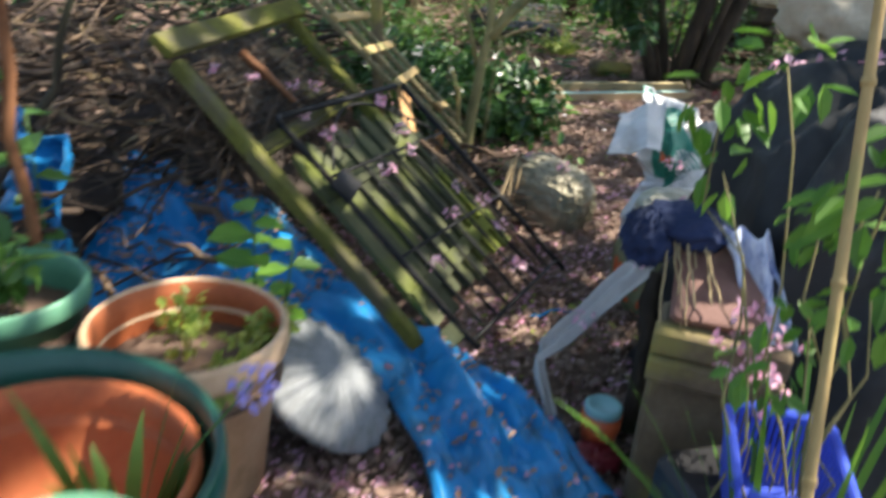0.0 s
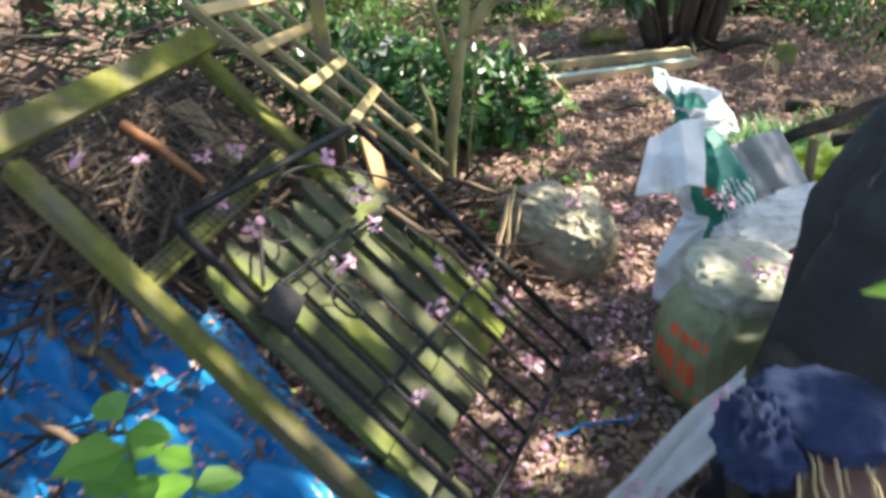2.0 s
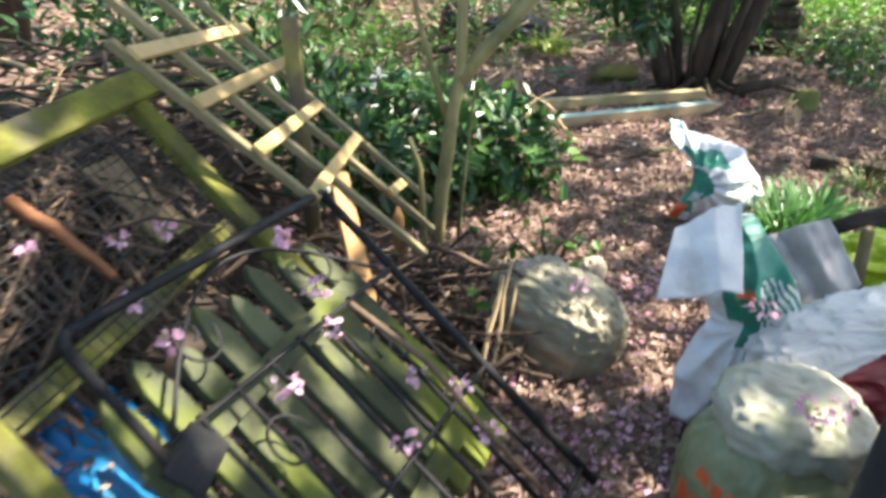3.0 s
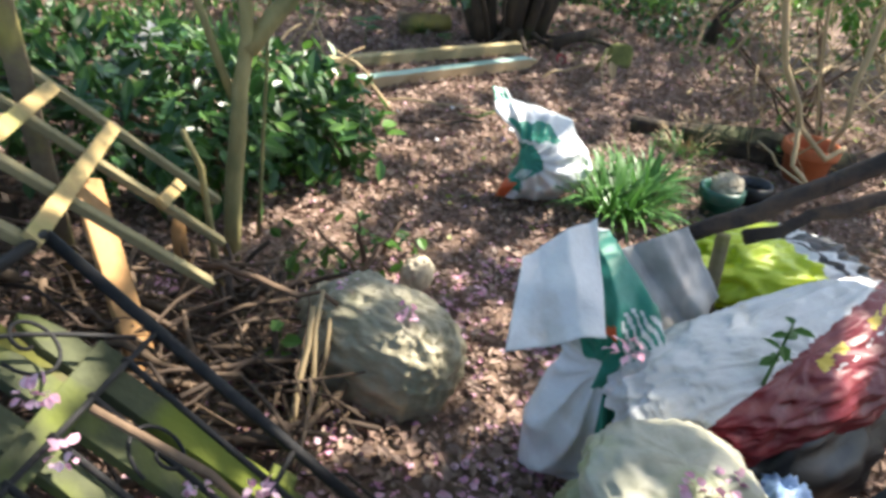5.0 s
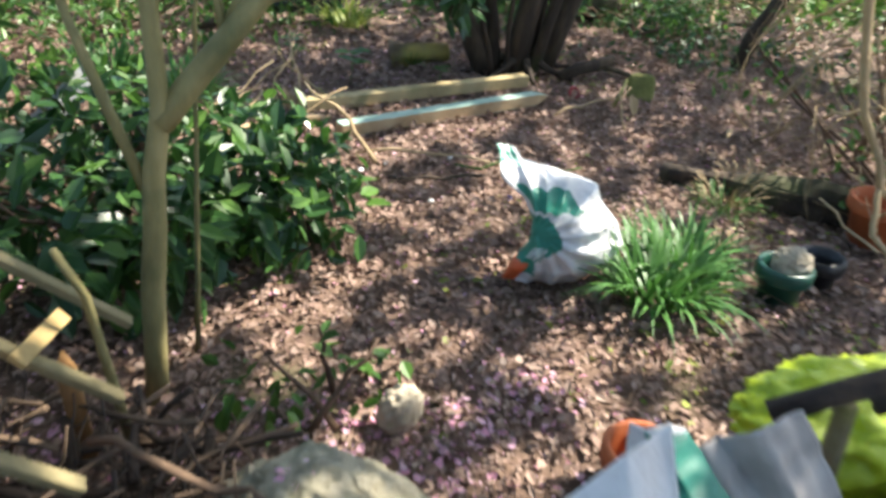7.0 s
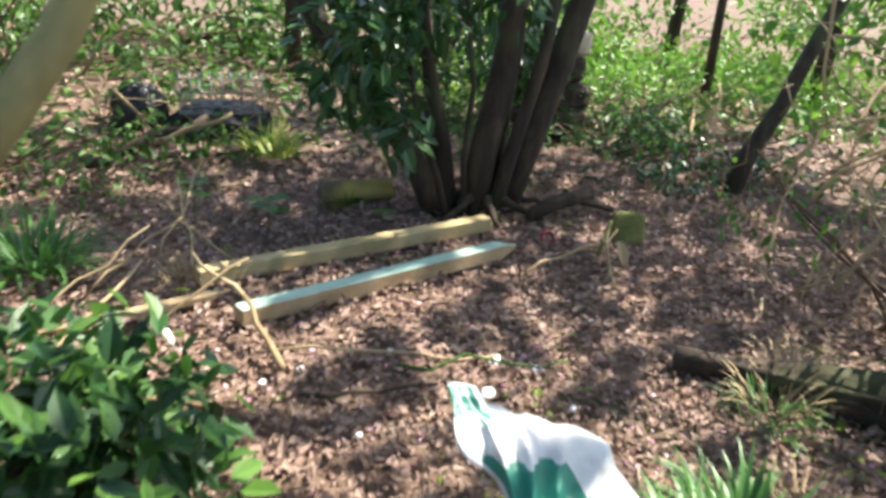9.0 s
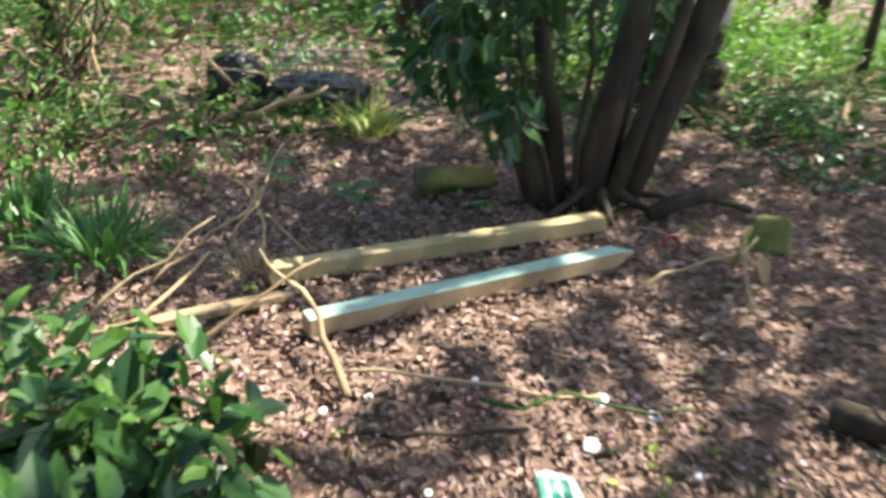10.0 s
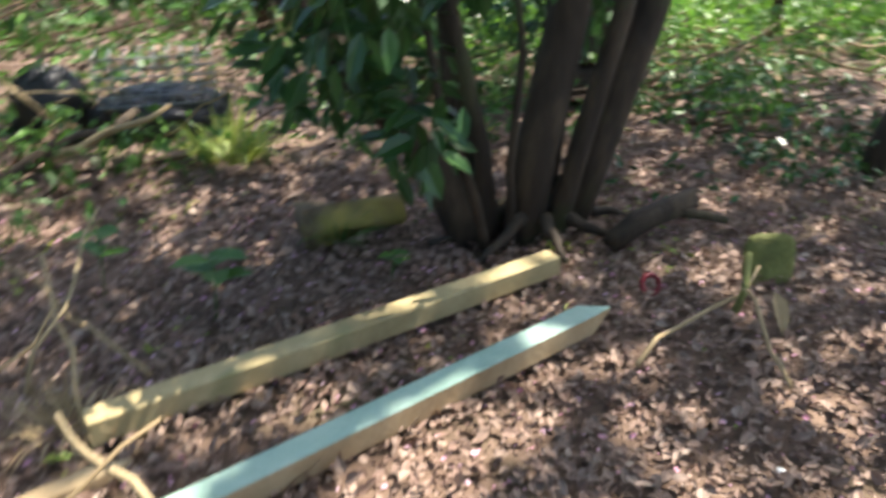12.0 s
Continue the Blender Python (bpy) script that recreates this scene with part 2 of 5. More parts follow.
# ---- mesh helpers ----
class Shape:
    """Vertices, faces and material numbers, gathered and then linked as one mesh."""

    def __init__(self):
        self.v, self.f, self.m, self.n = [], [], [], 0

    def add(self, verts, faces, slot=0):
        self.v.append(np.asarray(verts, float).reshape(-1, 3))
        k = self.n
        self.f.extend(tuple(i + k for i in f) for f in faces)
        self.m.extend([slot] * len(faces))
        self.n += len(self.v[-1])
        return self

    def beam(self, p, q, w, h, up=(0, 0, 1), cut=0.12, point=0.0, slot=0):
        """A squared timber from p to q with chamfered edges; point: the length of its sharpened end at q."""
        p, q = Vector(p), Vector(q)
        d = (q - p).normalized()
        s = d.cross(Vector(up)).normalized()
        u = s.cross(d)
        c = cut * min(w, h)
        ring = [(-w / 2 + c, -h / 2), (w / 2 - c, -h / 2), (w / 2, -h / 2 + c), (w / 2, h / 2 - c),
                (w / 2 - c, h / 2), (-w / 2 + c, h / 2), (-w / 2, h / 2 - c), (-w / 2, -h / 2 + c)]
        ends = [(p, .9), (p + d * c, 1)]
        ends += [(q - d * point, 1), (q, .12)] if point else [(q - d * c, 1), (q, .9)]
        vs = [o + s * a * k + u * b * k for o, k in ends for a, b in ring]
        fs = [tuple(range(7, -1, -1)), tuple(range(24, 32))]
        for r in range(3):
            fs += [(r * 8 + i, r * 8 + (i + 1) % 8, r * 8 + 8 + (i + 1) % 8, r * 8 + 8 + i) for i in range(8)]
        return self.add([tuple(v) for v in vs], fs, slot)

    def tube(self, pts, r0, r1=None, n=7, lump=0.0, slot=0):
        """A round, tapering stem through the points."""
        r1 = r0 if r1 is None else r1
        pts = [Vector(p) for p in pts]
        vs, fs = [], []
        side = None
        for i, p in enumerate(pts):
            d = (pts[min(i + 1, len(pts) - 1)] - pts[max(i - 1, 0)]).normalized()
            if side is None:
                side = d.orthogonal().normalized()
            side = (side - d * side.dot(d)).normalized()
            o = d.cross(side)
            r = r0 + (r1 - r0) * i / max(1, len(pts) - 1)
            for k in range(n):
                a = 2 * math.pi * k / n
                rr = r * (1 + lump * noise.noise(p * 9 + Vector((k * 3.1, 0, 0))))
                vs.append(tuple(p + (side * math.cos(a) + o * math.sin(a)) * rr))
        for i in range(len(pts) - 1):
            fs += [(i * n + k, i * n + (k + 1) % n, i * n + n + (k + 1) % n, i * n + n + k) for k in range(n)]
        fs += [tuple(range(n - 1, -1, -1)), tuple(range(len(vs) - n, len(vs)))]
        return self.add(vs, fs, slot)

    def leaves(self, base, way, normal, length, width, slot=0):
        """Many leaves at once: each two halves folded along the midrib."""
        base, way, normal = (np.asarray(a, float).reshape(-1, 3) for a in (base, way, normal))
        way = way / (np.linalg.norm(way, axis=1, keepdims=True) + 1e-9)
        side = np.cross(way, normal)
        side /= np.linalg.norm(side, axis=1, keepdims=True) + 1e-9
        up = np.cross(side, way)
        L, W = np.asarray(length, float).reshape(-1, 1), np.asarray(width, float).reshape(-1, 1)
        pts = np.stack([base, base + way * L * .3 + side * W * .45 + up * W * .12, base + way * L * .68 + side * W * .38 + up * W * .05,
                        base + way * L - up * L * .1, base + way * L * .68 - side * W * .38 + up * W * .05,
                        base + way * L * .3 - side * W * .45 + up * W * .12], 1)
        k = self.n
        self.v.append(pts.reshape(-1, 3))
        for i in range(len(base)):
            j = k + 6 * i
            self.f.append((j, j + 1, j + 2, j + 3))
            self.f.append((j, j + 3, j + 4, j + 5))
        self.m.extend([slot] * 2 * len(base))
        self.n += 6 * len(base)
        return self

    def sheet(self, fn, nu, nv, thick=0.004, slot=0, slots=None):
        """A thin skin over fn(u, v), with its own thickness and closed edges."""
        g = np.array([[fn(i / nu, j / nv) for j in range(nv + 1)] for i in range(nu + 1)], float)
        du, dv = np.gradient(g, axis=0), np.gradient(g, axis=1)
        nn = np.cross(du, dv)
        nn /= np.linalg.norm(nn, axis=2, keepdims=True) + 1e-9
        a, b = g.reshape(-1, 3), (g - nn * thick).reshape(-1, 3)
        N = len(a)
        idx = lambda i, j: i * (nv + 1) + j
        fs, ms = [], []
        for i in range(nu):
            for j in range(nv):
                q = (idx(i, j), idx(i + 1, j), idx(i + 1, j + 1), idx(i, j + 1))
                s = slots((i + .5) / nu, (j + .5) / nv) if slots else slot
                fs += [q, tuple(N + x for x in reversed(q))]
                ms += [s, s]
        edge = [idx(i, 0) for i in range(nu)] + [idx(nu, j) for j in range(nv)] + [idx(i, nv) for i in range(nu, 0, -1)] + [idx(0, j) for j in range(nv, 0, -1)]
        for x, y in zip(edge, edge[1:] + edge[:1]):
            fs.append((y, x, N + x, N + y))
            ms.append(slot)
        k = self.n
        self.v.append(np.concatenate([a, b]))
        self.f.extend(tuple(i + k for i in f) for f in fs)
        self.m.extend(ms)
        self.n += 2 * N
        return self

    def blob(self, c, r, rot=(0, 0, 0), power=0.8, wrinkle=0.06, freq=4.0, fold=0.0, seed=0, nu=44, nv=30, taper=0.0, sag=0.0, slots=None, flat=None, crease=0.0):
        """A stuffed, creased body: superellipsoid with creases, vertical folds, a taper to the top and sag at the base."""
        R = Euler([radians(a) for a in rot]).to_matrix()
        sg = lambda x: math.copysign(abs(x) ** power, x)
        vs, fs, ms = [], [], []
        for j in range(nv + 1):
            ph = -math.pi / 2 + math.pi * j / nv
            for i in range(nu):
                th = 2 * math.pi * i / nu
                x, y, z = sg(math.cos(ph)) * sg(math.cos(th)), sg(math.cos(ph)) * sg(math.sin(th)), sg(math.sin(ph))
                k = 1 - taper * z - sag * min(0, z)
                s = Vector((x * freq + seed * 7.3, y * freq, z * freq * .6))
                w = 1 + wrinkle * (1 - 2 * abs(noise.noise(s))) * 1.2 + wrinkle * .6 * noise.noise(s * 2.7)
                w += crease * (.5 - abs(noise.noise(s * 1.9 + Vector((5, 1, 0))))) + crease * .5 * (.5 - abs(noise.noise(s * 4.3)))
                w += fold * math.sin(th * 9 + 3 * noise.noise(s * .6)) * max(0, .9 - z * .6) * math.cos(ph)
                p = R @ Vector((x * k * w * r[0], y * k * w * r[1], z * w * r[2])) + Vector(c)
                if flat is not None and p.z < flat:
                    p.z = flat + (p.z - flat) * .05
                vs.append(tuple(p))
        for j in range(nv):
            for i in range(nu):
                fs.append((j * nu + i, j * nu + (i + 1) % nu, (j + 1) * nu + (i + 1) % nu, (j + 1) * nu + i))
                ms.append(slots((i + .5) / nu, (j + .5) / nv) if slots else 0)
        k = self.n
        self.v.append(np.array(vs))
        self.f.extend(tuple(a + k for a in f) for f in fs)
        self.m.extend(ms)
        self.n += len(vs)
        return self

    def lathe(self, c, profile, n=40, tilt=(0, 0, 0), wave=0.0, waves=0, slot=0):
        """A turned body: profile of (radius, height), closed if it ends at radius 0."""
        R = Euler([radians(a) for a in tilt]).to_matrix()
        vs, fs = [], []
        for r, z in profile:
            for i in range(n):
                a = 2 * math.pi * i / n
                rr = r * (1 + wave * math.cos(waves * a))
                vs.append(tuple(R @ Vector((rr * math.cos(a), rr * math.sin(a), z + wave * r * .6 * math.cos(waves * a))) + Vector(c)))
        for j in range(len(profile) - 1):
            fs += [(j * n + i, j * n + (i + 1) % n, j * n + n + (i + 1) % n, j * n + n + i) for i in range(n)]
        return self.add(vs, fs, slot)


def part(name, shape, material, parent=None, label="", smooth=True):
    """One mesh object from a shape in world metres, under a thing or a part."""
    me = bpy.data.meshes.new(name)
    v = np.concatenate(shape.v) if shape.v else np.zeros((0, 3))
    at = Vector((0, 0, 0))
    up = parent
    while up is not None:
        at += up.location
        up = up.parent
    v = v - np.array(at)
    me.from_pydata(v.tolist(), [], shape.f)
    mats = material if isinstance(material, (list, tuple)) else [material]
    for m in mats:
        me.materials.append(m)
    if len(mats) > 1:
        me.polygons.foreach_set("material_index", shape.m)
    if smooth:
        me.polygons.foreach_set("use_smooth", [True] * len(me.polygons))
    me.update()
    ob = new(name, me)
    if parent is not None:
        ob.parent = parent
    if label:
        tagged(ob, label)
    return ob


def thing(name, at, label, category, group=""):
    e = new(name)
    e.location = at
    e.empty_display_size = 0.05
    return tagged(e, label, category, group)


rng = np.random.default_rng(7)
rnd = random.Random(11)


def unit(n):
    a = rng.normal(size=(n, 3))
    return a / np.linalg.norm(a, axis=1, keepdims=True)


def ground_z(x, y):
    """The lie of the ground: nearly level, with soft humps."""
    return 0.035 * noise.noise(Vector((x * .7, y * .7, 3.1))) + 0.012 * noise.noise(Vector((x * 3.1, y * 3.1, 8))) - 0.02


def wander(p, q, bends=5, amount=0.05, sag=0.0):
    """Points from p to q along a slightly crooked line."""
    p, q = Vector(p), Vector(q)
    d = (q - p).length
    out = []
    for i in range(bends + 1):
        t = i / bends
        o = Vector((rnd.uniform(-1, 1), rnd.uniform(-1, 1), rnd.uniform(-1, 1))) * amount * d * (0 if i in (0, bends) else 1)
        out.append(p.lerp(q, t) + o + Vector((0, 0, -sag * 4 * t * (1 - t))))
    return out


def foliage(centres, radii, count, size, aspect=.5, droop=.4, shell=.5):
    """Leaves in clumps: base, way, normal, length, width."""
    centres, radii = np.asarray(centres, float), np.asarray(radii, float)
    if radii.ndim == 1:
        radii = np.repeat(radii[:, None], 3, 1)
    w = radii.prod(1) ** (2 / 3)
    pick = rng.choice(len(centres), count, p=w / w.sum())
    d = unit(count)
    k = shell + (1 - shell) * rng.random((count, 1)) ** .7
    base = centres[pick] + d * radii[pick] * k
    way = d * .7 + unit(count) * .8 + np.array([0, 0, -droop])
    nor = d * .6 + np.array([0, 0, .8]) + unit(count) * .5
    L = size * rng.uniform(.6, 1.3, count)
    return base, way, nor, L, L * aspect * rng.uniform(.8, 1.2, count)

# ---- ground ----
def ground():
    near = np.arange(-4, 9.01, .12)
    far = np.array([1, 2.5, 5, 10, 20, 45, 100, 250])
    xs = np.concatenate([-4 - far[::-1], near, 9 + far])
    ys = np.concatenate([-3 - far[::-1], np.arange(-3, 16.01, .12), 16 + far])
    v = [(x, y, ground_z(x, y)) for x in xs for y in ys]
    n = len(ys)
    f = [(i * n + j, (i + 1) * n + j, (i + 1) * n + j + 1, i * n + j + 1) for i in range(len(xs) - 1) for j in range(n - 1)]
    ob = part("ground", Shape().add(v, f), SOIL)
    tagged(ob, "dark woodland soil, level and bare under fallen leaves", "ground", kind="structure")


ground()


def scatter(n, xr, yr, dens=None):
    out = []
    while len(out) < n:
        x, y = rnd.uniform(*xr), rnd.uniform(*yr)
        if dens is None or rnd.random() < dens(x, y):
            out.append((x, y, ground_z(x, y)))
    return np.array(out)


def litter(n, xr, yr, size, mat_, name, label, lift=.012, aspect=.5, dens=None, tilt=.45):
    p = scatter(n, xr, yr, dens)
    p[:, 2] += rng.random(n) * lift + .003
    way = unit(n) * np.array([1, 1, .3])
    nor = unit(n) * tilt + np.array([0, 0, 1])
    L = size * rng.uniform(.45, 1.5, n)
    ob = part(name, Shape().leaves(p, way, nor, L, L * aspect * rng.uniform(.7, 1.4, n)), mat_, smooth=False)
    return tagged(ob, label, "fallen leaves", kind="stuff")


litter(105000, (-2.0, 4.6), (1.4, 8.6), .033, LITTER, "leaf_litter", "brown fallen leaves lying thickly over the soil", .034, .5, tilt=.85)
litter(52000, (-1.8, 4.2), (1.2, 8.2), .013, LITTER, "leaf_fragments", "crumbled bits of dead leaf over the soil", .026, .7, tilt=.9)
litter(14000, (-4, 9), (8.0, 15), .06, LITTER, "far_leaf_litter", "brown fallen leaves under the far shrubs", .03, .6)
litter(7500, (-1.0, 1.5), (1.6, 4.4), .020, PETAL, "fallen_petals", "pink blossom petals strewn over the leaves", .02, .9,
       dens=lambda x, y: 1 if noise.noise(Vector((x * 2.3, y * 2.3, 5))) > 0 else .25)
litter(2600, (-.6, 3.4), (4.4, 8.2), .015, PETAL, "scattered_petals", "single pink petals on the woodland floor", .02, .9)
litter(1500, (-.5, 4), (2, 9), .032, LEAF_YELLOW, "green_seedlings", "small yellow-green leaves and moss on the path", .02, .7,
       dens=lambda x, y: 1 if noise.noise(Vector((x * 1.7, y * 1.7, 9))) > .25 else .02)


def twigs(n, xr, yr, ln, r, name, label, lift=.02, rise=.05):
    s = Shape()
    for x, y, z in scatter(n, xr, yr):
        a, L = rnd.uniform(0, 6.28), rnd.uniform(.4, 1.4) * ln
        p = (x, y, z + rnd.uniform(.005, lift))
        q = (x + math.cos(a) * L, y + math.sin(a) * L, z + rnd.uniform(.005, lift + rise))
        s.tube(wander(p, q, 4, .05), r * rnd.uniform(.5, 1.3), r * .3, 5)
    return tagged(part(name, s, TWIG), label, "twigs", kind="stuff")


litter(16000, (-7, 10), (-4, 16), .075, LITTER, "outer_leaf_litter", "brown fallen leaves around the clearing", .03, .6, dens=lambda x, y: 0 if -2 < x < 4.6 and 1.4 < y < 8.6 else 1)
twigs(420, (-.8, 4.5), (2.2, 8.5), .16, .0035, "fallen_twigs", "thin dry twigs scattered on the ground")

# ---- brush pile behind and under the leaning panels ----
def brush(n, box, ln, r, name, label, mat_=BRUSH, slope=.3):
    s = Shape()
    for i in range(n):
        c = Vector((rnd.uniform(*box[0]), rnd.uniform(*box[1]), rnd.uniform(*box[2])))
        d = Vector((rnd.uniform(-1, 1), rnd.uniform(-1, 1), rnd.uniform(-slope, slope))).normalized() * ln * rnd.uniform(.3, .8)
        rr = r * rnd.choice((.4, .6, .8, 1, 1.7))
        a, b = c - d, c + d
        a.z, b.z = max(a.z, .01), max(b.z, .01)
        s.tube(wander(a, b, 4, .06), rr, rr * .5, 6)
    return tagged(part(name, s, mat_), label, "brushwood", kind="stuff")


brush(760, ((-2.5, -.62), (2.85, 5.0), (.05, .80)), .42, .010, "brush_pile", "heap of dry brown sticks behind the timber frame")
brush(290, ((-.4, .40), (3.35, 4.2), (.01, .22)), .3, .008, "stick_heap", "dry sticks and prunings heaped beside the grey sack")
brush(170, ((-2.2, -.72), (2.1, 3.2), (.22, .48)), .40, .008, "stick_tangle", "loose sticks and stalks lying over the blue tarpaulin")

def earth_bank(c, r, name, label, mat_=HUMUS):
    s = Shape().blob(c, r, power=.9, wrinkle=.16, freq=3.2, seed=c[0], flat=-.05)
    return tagged(part(name, s, mat_), label, "earth", kind="structure")


earth_bank((-1.75, 4.0, -.05), (1.1, 1.6, .5), "ground_mound", "dark mound of soil and rotted leaves under the sticks")

def mound_leaves(n):
    a, k = rng.random(n) * 6.283, np.sqrt(rng.random(n)) * .97
    x, y = -1.75 + 1.1 * k * np.cos(a), 4.0 + 1.6 * k * np.sin(a)
    z = -.05 + .52 * np.sqrt(np.maximum(0, 1 - k ** 2)) ** .9 + rng.random(n) * .07
    L = .045 * rng.uniform(.5, 1.5, n)
    ob = part("mound_leaves", Shape().leaves(np.stack([x, y, z], 1), unit(n), unit(n) * .8 + np.array([.2, -.3, 1]), L, L * .6), LITTER, smooth=False)
    tagged(ob, "dead leaves and bits covering the brush mound", "fallen leaves", kind="stuff")


mound_leaves(3000)
brush(45, ((-2.6, -.95), (2.7, 4.4), (.5, .85)), .35, .006, "pale_stalks", "thin pale dry stalks over the brush pile", STRAW, .6)

# ---- the leaning panels ----
F0, FU, FV = Vector((-.875, 2.575, .905)), Vector((.236, .971, .02)).normalized(), Vector((.836, -.40, -.715)).normalized()
FN = FU.cross(FV).normalized()
if FN.z < 0:
    FN = -FN


def fp(a, b, h=0.0):
    return F0 + FU * a + FV * b + FN * h


def timber_frame():
    th = thing("mesh_panel", (fp(.4, 1.25).x, fp(.4, 1.25).y, 0), "mossy timber frame with wire mesh leaning on a brush pile", "panel")
    part("rail", Shape().beam(fp(0, .06), fp(0, 1.25), .05, .05, FN), MOSSY, th, smooth=False)
    part("rail", Shape().beam(fp(.89, -.02), fp(.89, 1.0), .06, .045, FN), MOSSY, th, smooth=False)
    part("top_rail", Shape().beam(fp(-.05, 0, .03), fp(.98, 0, .03), .085, .035, FN), MOSSY, th, smooth=False)
    part("cross_rail", Shape().beam(fp(.05, .44, -.03), fp(.86, .44, -.03), .06, .03, FN), MOSSY, th, smooth=False)
    s = Shape()
    for i in range(30):
        a = .04 + i * .0285
        s.tube([fp(a, .03), fp(a + .004 * rnd.uniform(-1, 1), .24, -.012), fp(a, .47)], .0018, n=3)
    for i in range(14):
        b = .04 + i * .032
        s.tube([fp(.02, b), fp(.45, b, -.014), fp(.87, b)], .0018, n=3)
    part("wire_mesh", s, WIRE, th, "sagging rusty wire mesh")
    part("plank_piece", Shape().beam(fp(.70, .10, -.06), fp(.72, .36, -.06), .13, .02, FN), OLD_WOOD, th, smooth=False)
    s = Shape().tube(wander(fp(.36, .10, .01), fp(.42, .36, .01), 5, .05), .016, .010, 7, .5)
    part("bark_strip", s, RUST_WOOD, th, "rust-brown strip of bark caught in the mesh")


P0, P1, P2, P3 = Vector((-.50, 2.575, .60)), Vector((-.19, 3.32, .60)), Vector((.06, 2.27, .125)), Vector((.36, 3.17, .11))
PN = (P1 - P0).cross(P2 - P0).normalized()
if PN.z < 0:
    PN = -PN


def pp(a, b, h=0.0):
    return P0.lerp(P1, a).lerp(P2.lerp(P3, a), b) + PN * h


def picket(a, b0, b1, w, h):
    """One pointed picket lying along the slope."""
    s = Shape()
    k = rnd.uniform(-.012, .012)
    outline = [(-w / 2, .10), (-w / 2 * .62, .035), (0, 0), (w / 2 * .62, .035), (w / 2, .10), (w / 2, b1 - b0), (-w / 2, b1 - b0)]
    top = [pp(a + x + k * y, b0 + y, h) for x, y in outline]
    bot = [p - PN * .02 for p in top]
    mid = [p + (sum(top, Vector()) / 7 - p) * .03 + PN * .003 for p in top]
    n = 7
    fs = [tuple(range(n)), tuple(range(3 * n - 1, 2 * n - 1, -1))]
    for r in (0, 1):
        fs += [(r * n + (i + 1) % n, r * n + i, r * n + n + i, r * n + n + (i + 1) % n) for i in range(n)]
    return s.add([tuple(p) for p in mid + top + bot], fs)


def picket_panel():
    th = thing("picket_panel", (.2, 2.7, 0), "weathered green mossy picket fence panel leaning on the frame", "fence panel")
    for i, t in enumerate((.03, .0, .04, -.02, .02, -.03, .0, .02)):
        part("picket", picket(.06 + i * .126, t, 1.0 + .03 * math.sin(i * 2.1), .082, 0), PICKET, th, smooth=False)
    part("rail", Shape().beam(pp(.0, .27, .011), pp(1.0, .25, .011), .062, .014, PN), PICKET, th, "mossy cross rail", smooth=False)
    part("rail", Shape().beam(pp(.0, .86, .011), pp(1.0, .84, .011), .062, .014, PN), PICKET, th, smooth=False)


G0, G1, G2, G3 = Vector((-.539, 2.626, .69)), Vector((-.168, 3.419, .665)), Vector((.205, 2.23, .09)), Vector((.569, 3.004, .05))
GN = (G1 - G0).cross(G2 - G0).normalized()
if GN.z < 0:
    GN = -GN


def gp(a, b, h=.0):
    return G0.lerp(G1, a).lerp(G2.lerp(G3, a), b) + GN * (h + .012)


def iron_gate():
    th = thing("iron_gate", (.4, 2.6, 0), "black wrought iron gate with scrolls leaning over pickets", "gate")
    def rod(name, pts, r):
        part(name, Shape().tube(pts, r, n=8), IRON, th)
    rod("frame_bar", [gp(.03, 0), gp(.5, 0), gp(1, 0)], .012)
    rod("frame_bar", [gp(0, .03), gp(0, .5), gp(0, 1.0)], .012)
    rod("frame_bar", [gp(1, 0), gp(1, .5), gp(1, 1.02)], .013)
    rod("frame_bar", [gp(0, .97), gp(.5, .97), gp(1, .97)], .008)
    rod("corner", [gp(.0, .03), gp(.008, .008), gp(.03, 0)], .012)
    for i in range(1, 8):
        a = i / 8
        rod("upright_bar", [gp(a, .26), gp(a, .6), gp(a, .97)], .0068)
    rod("cross_bar", [gp(0, .27), gp(.5, .27), gp(1, .27)], .006)
    rod("cross_bar", [gp(0, .62), gp(1, .62)], .006)
    for c, sgn in ((.25, 1), (.75, -1)):
        for e, flip in ((.13, 1), (.42, -1)):
            pts = []
            for k in range(26):
                q = k / 25
                ang = q * 7.6
                r = .075 * (1 - q * .85)
                pts.append(gp(c + sgn * r * math.cos(ang) * 1.0, e + flip * r * math.sin(ang), .004))
            rod("scroll", pts, .0038)
    arch = [gp(.06 + .88 * k / 14, .25 - .22 * math.sin(math.pi * k / 14), .002) for k in range(15)]
    rod("arch_bar", arch, .005)
    part("latch", Shape().beam(gp(-.02, .34, .008), gp(.11, .30, .008), .085, .014, GN), IRON, th, "black rusty latch plate")


def panel_thatch():
    """Dead stalks and leaves caught close under the wire mesh."""
    g = random.Random(5)
    s = Shape()
    for i in range(420):
        a, b, h, t = g.uniform(.03, .86), g.uniform(.03, .42), g.uniform(-.22, -.04), g.uniform(0, 6.28)
        da, db = .16 * math.cos(t), .16 * math.sin(t)
        s.tube([fp(a - da, b - db, h), fp(a, b, h + g.uniform(-.02, .02)), fp(a + da, b + db, h + g.uniform(-.04, .04))], g.uniform(.003, .009), .003, 5)
    tagged(part("panel_thatch", s, BRUSH), "dead brown stalks caught under the wire mesh", "brushwood", kind="stuff")


panel_thatch()
timber_frame()
picket_panel()
iron_gate()

# ---- trellis ----
T0, TB, TA = Vector((-.62, 3.27, 1.10)), Vector((.424, .125, -.426)).normalized(), Vector((.0, .99, -.07)).normalized()
TN = TA.cross(TB).normalized()


def tp(a, b, h=0.0):
    return T0 + TB * b + TA * a + TN * h


